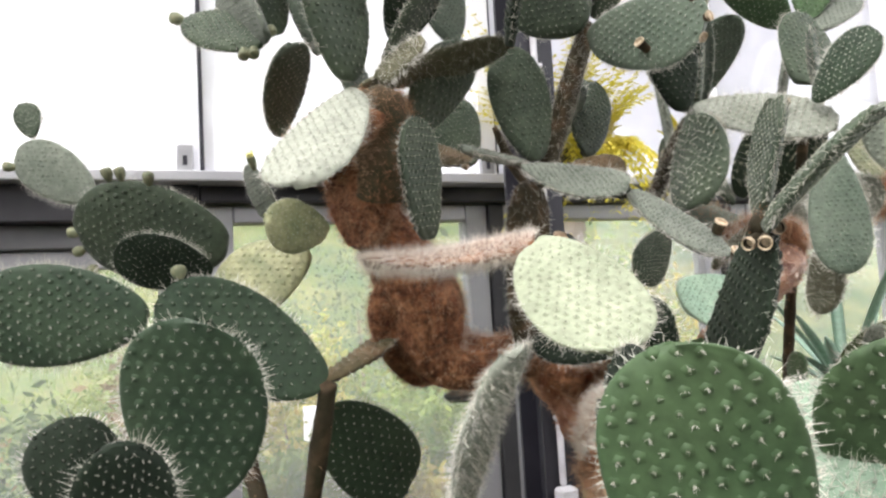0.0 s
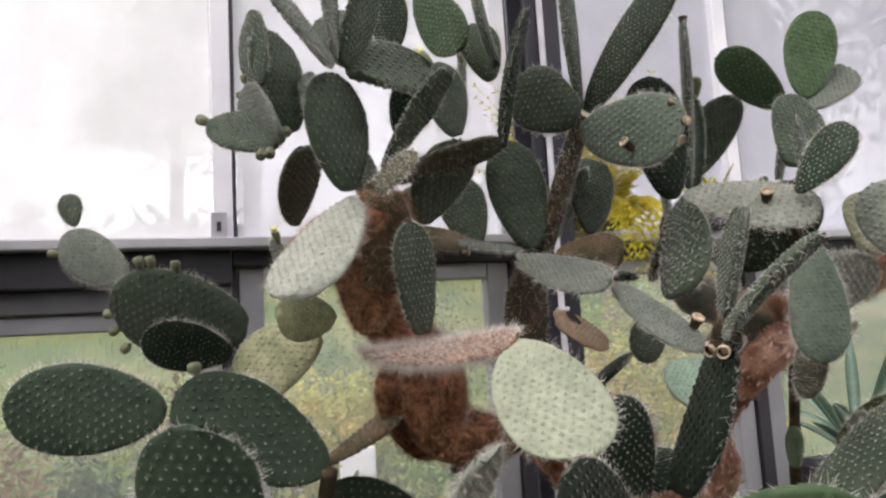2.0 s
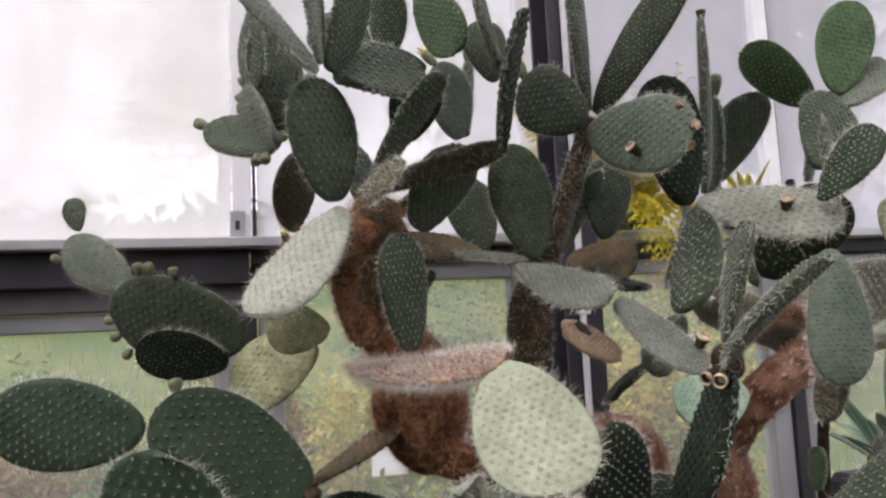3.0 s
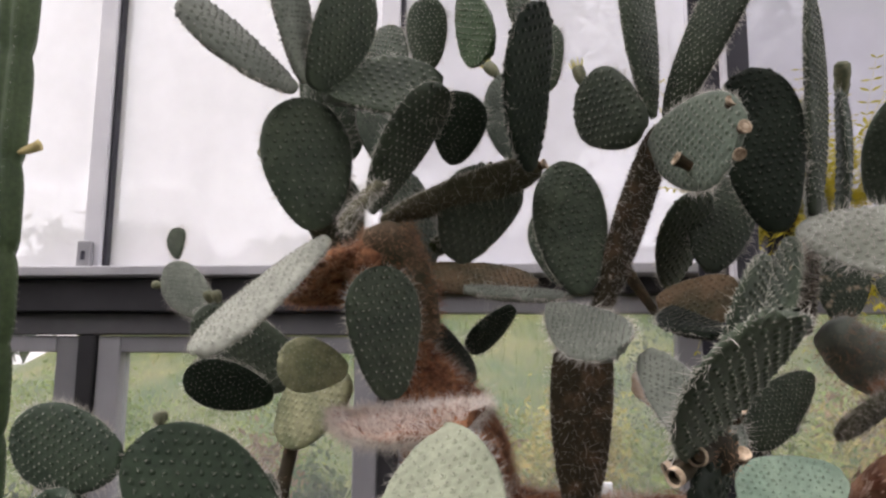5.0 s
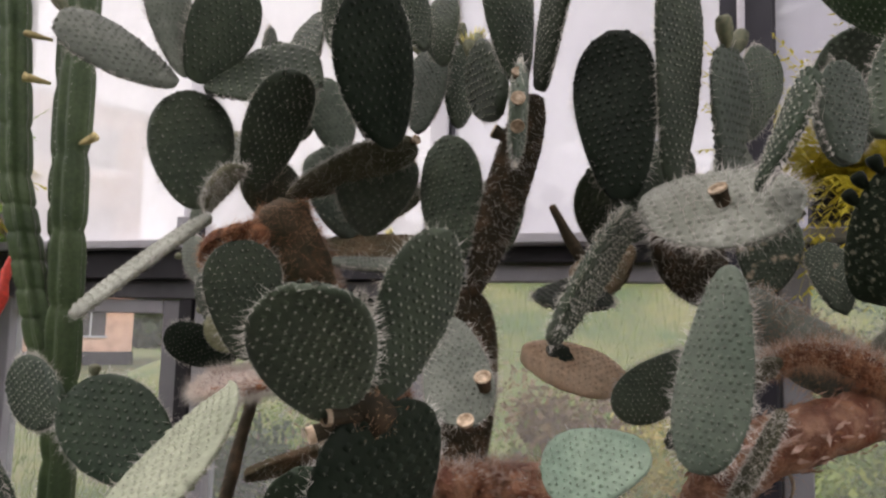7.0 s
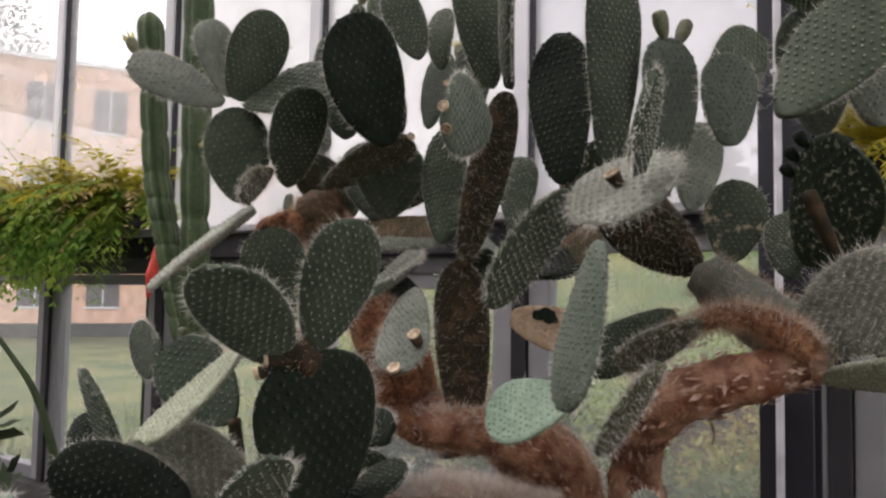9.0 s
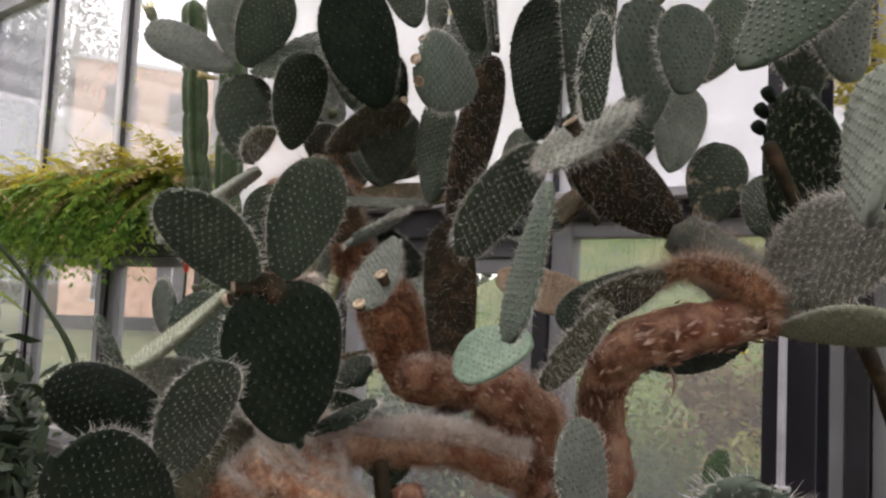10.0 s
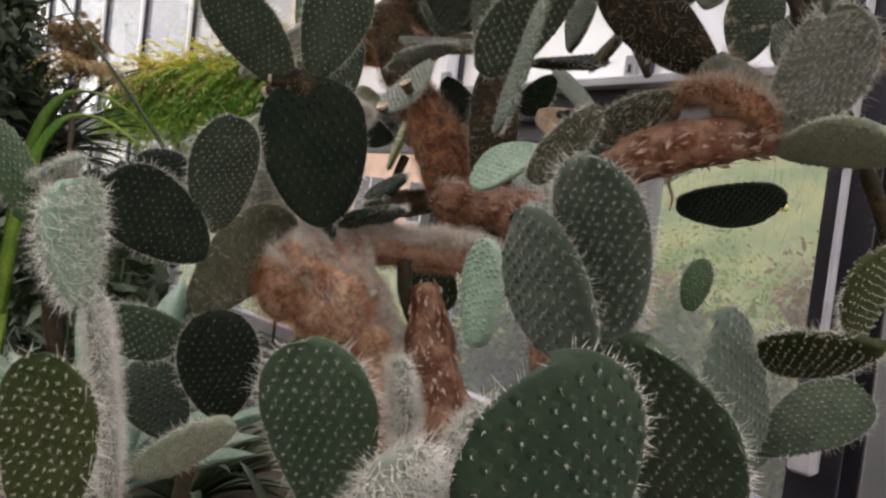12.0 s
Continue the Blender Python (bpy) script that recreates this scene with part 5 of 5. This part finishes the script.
for x, y, z, n, ln, seed in ((-3.5, 1.35, 1.45, 70, 0.95, 5), (-2.9, 1.15, 0.95, 60, 0.85, 6), (-3.9, 1.0, 2.0, 80, 0.9, 7), (-3.2, 0.95, 1.6, 80, 0.9, 8)):
    y0 = strap_plant("yucca", (x, y, z), "dark strap-leaved yucca on a thin trunk", n, ln, 0.05, MAT_LEAF, seed, 0.55, 1.0)
    bar("trunk", (x - 0.05, y - 0.05, 0.03), (x + 0.05, y + 0.05, z + 0.01), MAT_TRUNK, y0, 0.03)
a0 = strap_plant("agave", (0.45, 0.62, 0.80), "broad smooth blue-green agave leaves", 14, 0.52, 0.12, MAT_BLUE, 8, 0.32, 0.95)
bar("stump", (0.40, 0.57, 0.55), (0.50, 0.67, 0.82), MAT_TRUNK, a0, 0.02)
for x, y, n, ln, seed in ((0.05, 1.0, 60, 0.55, 31), (-0.45, 0.95, 60, 0.6, 32), (0.75, 0.95, 50, 0.40, 33)):
    strap_plant("bromeliad", (x, y, 0.55), "dark narrow-leaved plant low in the bed", n, ln, 0.035, MAT_LEAF, seed, 0.6, 1.0)
strap_plant("aloe", (2.02, 1.48, 1.30), "dark blue-green pointed aloe leaves", 16, 0.30, 0.04, MAT_BLUE, 9, 0.25, 1.1)
bar("pot", (1.90, 1.36, 1.12), (2.14, 1.60, 1.30), MAT_STEEL, bpy.data.objects["aloe"], 0.02)
bar("stand", (1.96, 1.42, 0.03), (2.08, 1.54, 1.118), MAT_TRUNK, bpy.data.objects["aloe"], 0.01)
strap_plant("succulent", (2.22, 2.25, 2.13), "pale green flowering succulent on the sill", 14, 0.16, 0.03, MAT_FERN_Y, 10, 0.2, 1.1)
bar("pot", (2.14, 2.18, 2.052), (2.30, 2.32, 2.13), MAT_STEEL, bpy.data.objects["succulent"], 0.01)
stalk = thing("flower_stalk", (-0.30, 1.25, 0.55), "long slanting pale green leaf stalk", "plant")
limb("stalk", stalk, [(-0.30, 1.25, 0.56), (-0.40, 1.15, 1.3), (-0.513, 1.052, 1.596), (-0.752, 0.812, 1.987), (-0.85, 0.7, 2.15)], [0.014, 0.012, 0.007, 0.005, 0.003], MAT_COLUMN, 0, "", 0.05)
red = thing("bract_flower", (-0.80, 1.72, 0.05), "hanging red flower on a thin stem", "flower")
limb("stem", red, [(-0.82, 1.74, 0.06), (-0.80, 1.72, 1.3), (-0.78, 1.71, 1.72)], [0.008, 0.006, 0.005], MAT_COLUMN, 0, "", 0.05)
limb("flower", red, [(-0.78, 1.71, 1.72), (-0.775, 1.72, 1.80), (-0.77, 1.73, 1.88), (-0.765, 1.735, 1.93)], [0.012, 0.022, 0.018, 0.004], MAT_RED, 0, "bright red flower", 0.3)


# ---- outdoors ----
def leaf_cloud(center, radius, count, size, seed, squash=(1, 1, 1)):
    """Many small leaves in uneven clumps."""
    g = np.random.default_rng(seed)
    clumps = unit(g.normal(0, 1, (34, 3))) * g.uniform(0.25, 1.0, (34, 1)) ** 0.6
    c = clumps[g.integers(0, 34, count)] + g.normal(0, 0.17, (count, 3))
    c = np.array(center) + c * radius * np.array(squash)
    a, b = unit(g.normal(0, 1, (count, 3))), unit(g.normal(0, 1, (count, 3)))
    s = size * g.uniform(0.5, 1.4, (count, 1))
    v = np.stack([c - a * s, c + b * s * 0.5, c + a * s, c - b * s * 0.5], 1).reshape(-1, 3)
    return v, np.arange(count * 4).reshape(-1, 4)


def tree(x, y, height, radius, seed, label, material):
    gz = float(bank(x, y))
    ob = thing("tree", (x, y, gz), label, "tree", "garden trees")
    limb("trunk", ob, [(x, y, gz - 0.05), (x + 0.1, y, gz + height * 0.45), (x, y + 0.1, gz + height * 0.9)], [0.03 * height, 0.022 * height, 0.006 * height], MAT_TRUNK, 0, "", 0.1)
    g = np.random.default_rng(seed)
    for k in range(6):
        a, h = g.uniform(0, 6.28), gz + height * g.uniform(0.35, 0.75)
        limb("limb", ob, [(x, y, h), (x + 0.35 * radius * math.cos(a), y + 0.35 * radius * math.sin(a), h + 0.25 * radius), (x + 0.8 * radius * math.cos(a), y + 0.8 * radius * math.sin(a), h + 0.45 * radius)], [0.010 * height, 0.006 * height, 0.002 * height], MAT_TRUNK, 0, "", 0.1)
    v, f = leaf_cloud((0, 0, height * 0.66), radius, 8000, 0.115, seed, (1, 1, 0.34 * height / radius))
    part_me("crown", mesh_from("crown", v, f, False), material, ob)
    return ob


for x, y, h, r, s in ((-29.0, 12.0, 13.5, 3.0, 9), (-33.5, 16.5, 15.0, 3.4, 10), (-26.5, 10.5, 12.5, 2.2, 1), (-32.0, 9.5, 14.0, 3.0, 2), (-39.0, 10.5, 14.0, 3.4, 3), (-47.0, 8.0, 15.0, 4.0, 4), (-0.6, 28.4, 9.5, 4.2, 5), (6.5, 10.5, 8.0, 3.0, 6), (11.5, 12.0, 9.0, 3.4, 7), (1.5, 19.0, 8.0, 3.0, 8)):
    tree(x, y, h, r, s, "leafy garden tree beyond the glass", MAT_TREE)


def bush(x, y, r, seed, material, label, tall=1.0):
    gz = float(bank(x, y))
    ob = thing("bush", (x, y, gz), label, "bush", "garden bushes")
    limb("stem", ob, [(x, y, gz - 0.05), (x + 0.03, y, gz + r * 0.5 * tall), (x, y, gz + r * 1.1 * tall)], [0.03, 0.02, 0.008], MAT_TRUNK, 0, "", 0.1)
    v, f = leaf_cloud((0, 0, r * 0.95 * tall), r, 5000, 0.032, seed, (1, 1, tall))
    part_me("foliage", mesh_from("foliage", v, f, False), material, ob)


for x, y, z, r, sd in ((-3.7, 1.25, 1.55, 0.50, 41), (-3.1, 0.95, 1.05, 0.45, 42), (-4.4, 1.2, 2.2, 0.45, 43), (-1.0, 1.05, 0.80, 0.42, 44), (-1.9, 1.2, 0.85, 0.5, 45), (-3.0, 0.92, 1.95, 0.36, 46), (-3.5, 1.0, 2.35, 0.36, 47)):
    ob = thing("shrub", (x, y, 0.03), "dense dark-leaved shrub inside the greenhouse", "shrub", "dark shrubs")
    limb("stem", ob, [(x, y, 0.03), (x + 0.03, y, z * 0.6), (x, y, z)], [0.03, 0.02, 0.012], MAT_TRUNK, 0, "", 0.1)
    v, f = leaf_cloud((0, 0, z - 0.03), r, 3800, 0.05, sd, (1, 0.8, 1.2))
    part_me("foliage", mesh_from("foliage", v, f, False), MAT_LEAF, ob)

dry = thing("shrub", (-2.75, 1.38, 0.03), "withered russet shrub with dry tan leaf tips", "shrub")
limb("stem", dry, [(-2.75, 1.38, 0.03), (-2.72, 1.36, 1.2), (-2.74, 1.38, 2.2)], [0.025, 0.018, 0.010], MAT_TRUNK, 0, "", 0.1)
v, f = leaf_cloud((-0.05, 0, 2.20), 0.16, 620, 0.032, 71, (1.1, 0.9, 1.0))
part_me("foliage", mesh_from("foliage", v, f, False), MAT_BUSH_DRY, dry, "russet withered leaves")
v, f = fronds((0.12, 0.02, 2.05), 40, 0.34, 1.0, (0.14, 0.10), 0.060, 72, up=0.6)
part_me("fronds", mesh_from("fronds", v, f, False), MAT_FROND_DRY, dry, "curled tan dry fronds")


def arching_leaf(plant, pts, width):
    """One long folded strap leaf along a smooth arch."""
    pts = np.array(pts, float)
    V, Fc, n = [], [], 18
    for i in range(n):
        t = i / (n - 1)
        c = (1 - t) ** 3 * pts[0] + 3 * t * (1 - t) ** 2 * pts[1] + 3 * t * t * (1 - t) * pts[2] + t ** 3 * pts[3]
        w = width * (1 - t ** 3) + 0.001
        s = np.array([0.55, 0.83, 0.0])
        V += [c - s * w * 0.5, c - np.array([0, 0, w * 0.2]), c + s * w * 0.5, c - np.array([0, 0, w * 0.3 + 0.002])]
        if i:
            b = 4 * i
            for q in range(4):
                Fc.append((b - 4 + q, b - 4 + (q + 1) % 4, b + (q + 1) % 4, b + q))
    part_me("leaf", mesh_from("leaf", np.array(V), Fc), MAT_FERN, plant)


lily = thing("lily", (-0.78, 0.66, 0.55), "long arching yellow-green strap leaves in the bed", "plant")
arching_leaf(lily, ((0.0, 0.0, 0.0), (-0.02, 0.0, 0.95), (0.02, 0.02, 1.45), (0.36, 0.32, 1.08)), 0.050)
arching_leaf(lily, ((0.02, -0.02, 0.0), (0.02, 0.0, 0.90), (0.05, 0.03, 1.36), (0.38, 0.32, 1.00)), 0.046)

for x, y, r, s, mt, tall in ((1.45, 6.2, 0.75, 21, MAT_BUSH, 1.0), (0.2, 7.5, 0.8, 22, MAT_BUSH, 0.9), (-1.6, 6.6, 0.9, 23, MAT_BUSH, 0.9), (3.6, 6.0, 0.9, 24, MAT_BUSH, 1.1), (5.0, 8.0, 1.2, 25, MAT_BUSH, 1.0), (-4.0, 8.0, 1.0, 26, MAT_BUSH, 0.8), (2.6, 9.0, 1.1, 27, MAT_TREE, 1.2), (3.3, 4.7, 0.75, 28, MAT_BUSH_Y, 1.25), (1.15, 5.6, 0.55, 29, MAT_BUSH_Y, 1.4), (2.2, 5.0, 0.6, 31, MAT_BUSH, 1.3),
                             (0.75, 4.1, 0.42, 51, MAT_BUSH_Y, 1.5), (-0.2, 3.9, 0.40, 52, MAT_BUSH_DEEP, 1.5), (0.35, 4.8, 0.5, 53, MAT_BUSH_DRY, 1.5), (-0.9, 4.6, 0.55, 54, MAT_BUSH_DRY, 1.2),
                             (0.95, 3.6, 0.34, 55, MAT_BUSH, 1.6), (1.75, 4.5, 0.40, 56, MAT_BUSH, 1.4), (2.7, 4.8, 0.45, 57, MAT_BUSH, 1.2), (3.4, 5.6, 0.6, 58, MAT_BUSH_DRY, 1.4),
                             (0.55, 3.3, 0.30, 59, MAT_BUSH, 1.9), (1.30, 3.25, 0.26, 60, MAT_BUSH_Y, 1.8), (-1.7, 4.2, 0.5, 61, MAT_BUSH_DEEP, 1.2)):
    bush(x, y, r, s, mt, "loose yellow-green bush in the garden", tall)

g = np.random.default_rng(3)
n = 12000
pos = np.stack([g.uniform(-8, 8, n), 4.0 + 13 * g.uniform(0, 1, n) ** 1.5, np.zeros(n)], 1)
pos[:, 2] = bank(pos[:, 0], pos[:, 1]) - 0.01
sv, sf = spikes(pos, np.stack([g.normal(0, 0.3, n), g.normal(0, 0.3, n), np.ones(n)], 1), g.uniform(0.10, 0.38, n), 0.006)
grass = new("grass", mesh_from("grass", sv, sf, False))
grass.data.materials.append(MAT_BUSH)
tagged(grass, "tall unmown grass outside the glass", "grass", "", "stuff")
v, f = [], []
g = np.random.default_rng(4)
for k in range(60):
    a = math.radians(20 + 140 * k / 59)
    c = (70 * math.cos(a) + g.normal(0, 3), 55 * math.sin(a) + g.normal(0, 3), g.uniform(1.5, 3.0) + (5.0 if abs(a - math.pi / 2) < 0.5 else 0.0))
    vv, ff = leaf_cloud(c, g.uniform(3.0, 5.5), 700, 0.6, 100 + k, (1, 1, 0.8))
    f.append(ff + sum(len(q) for q in v))
    v.append(vv)
woods = new("woods", mesh_from("woods", np.concatenate(v), np.concatenate(f), False))
woods.data.materials.append(MAT_TREE)
tagged(woods, "far belt of trees round the garden", "woods", "", "stuff")

# ---- peach building ----
HOUSE = thing("apartment_building", (-23.1, 18.4, -0.02), "plain peach-rendered building with rows of dark windows", "building")
HOUSE.rotation_euler = (0, 0, math.radians(63))


def house_part(name, lo, hi, material, parent, bevel=0.0):
    bm = bmesh.new()
    box(bm, *lo, *hi)
    return part(name, bm, material, parent)


house_part("wall", (-6.0, 0.0, 0.0), (6.0, 7.0, 9.9), MAT_PEACH, HOUSE)
house_part("roof", (-6.1, -0.1, 9.9), (6.1, 7.1, 10.05), MAT_WHITE, HOUSE)
for lvl in range(3):
    for k in range(5):
        cx, z = -4.4 + 2.2 * k, 1.1 + 3.2 * lvl
        w = house_part("window", (cx - 0.55, -0.04, z), (cx + 0.55, -0.003, z + 1.6), MAT_DARKGLASS, HOUSE)
        house_part("frame", (cx - 0.62, -0.07, z - 0.08), (cx + 0.62, -0.043, z), MAT_WHITE, w)
        house_part("mullion", (cx - 0.03, -0.07, z), (cx + 0.03, -0.043, z + 1.6), MAT_WHITE, w)
house_part("plinth", (-6.05, -0.06, 0.0), (6.05, -0.003, 0.5), MAT_BEAM, HOUSE)
card = thing("sign_board", (1.27, 4.9, -0.02), "small white board on a stick in the lawn", "sign")
bar("board", (1.16, 4.88, 0.80), (1.40, 4.90, 1.02), MAT_WHITE, card, 0.004)
bar("stick", (1.26, 4.902, -0.02), (1.29, 4.93, 0.95), MAT_TRUNK, card, 0.004)
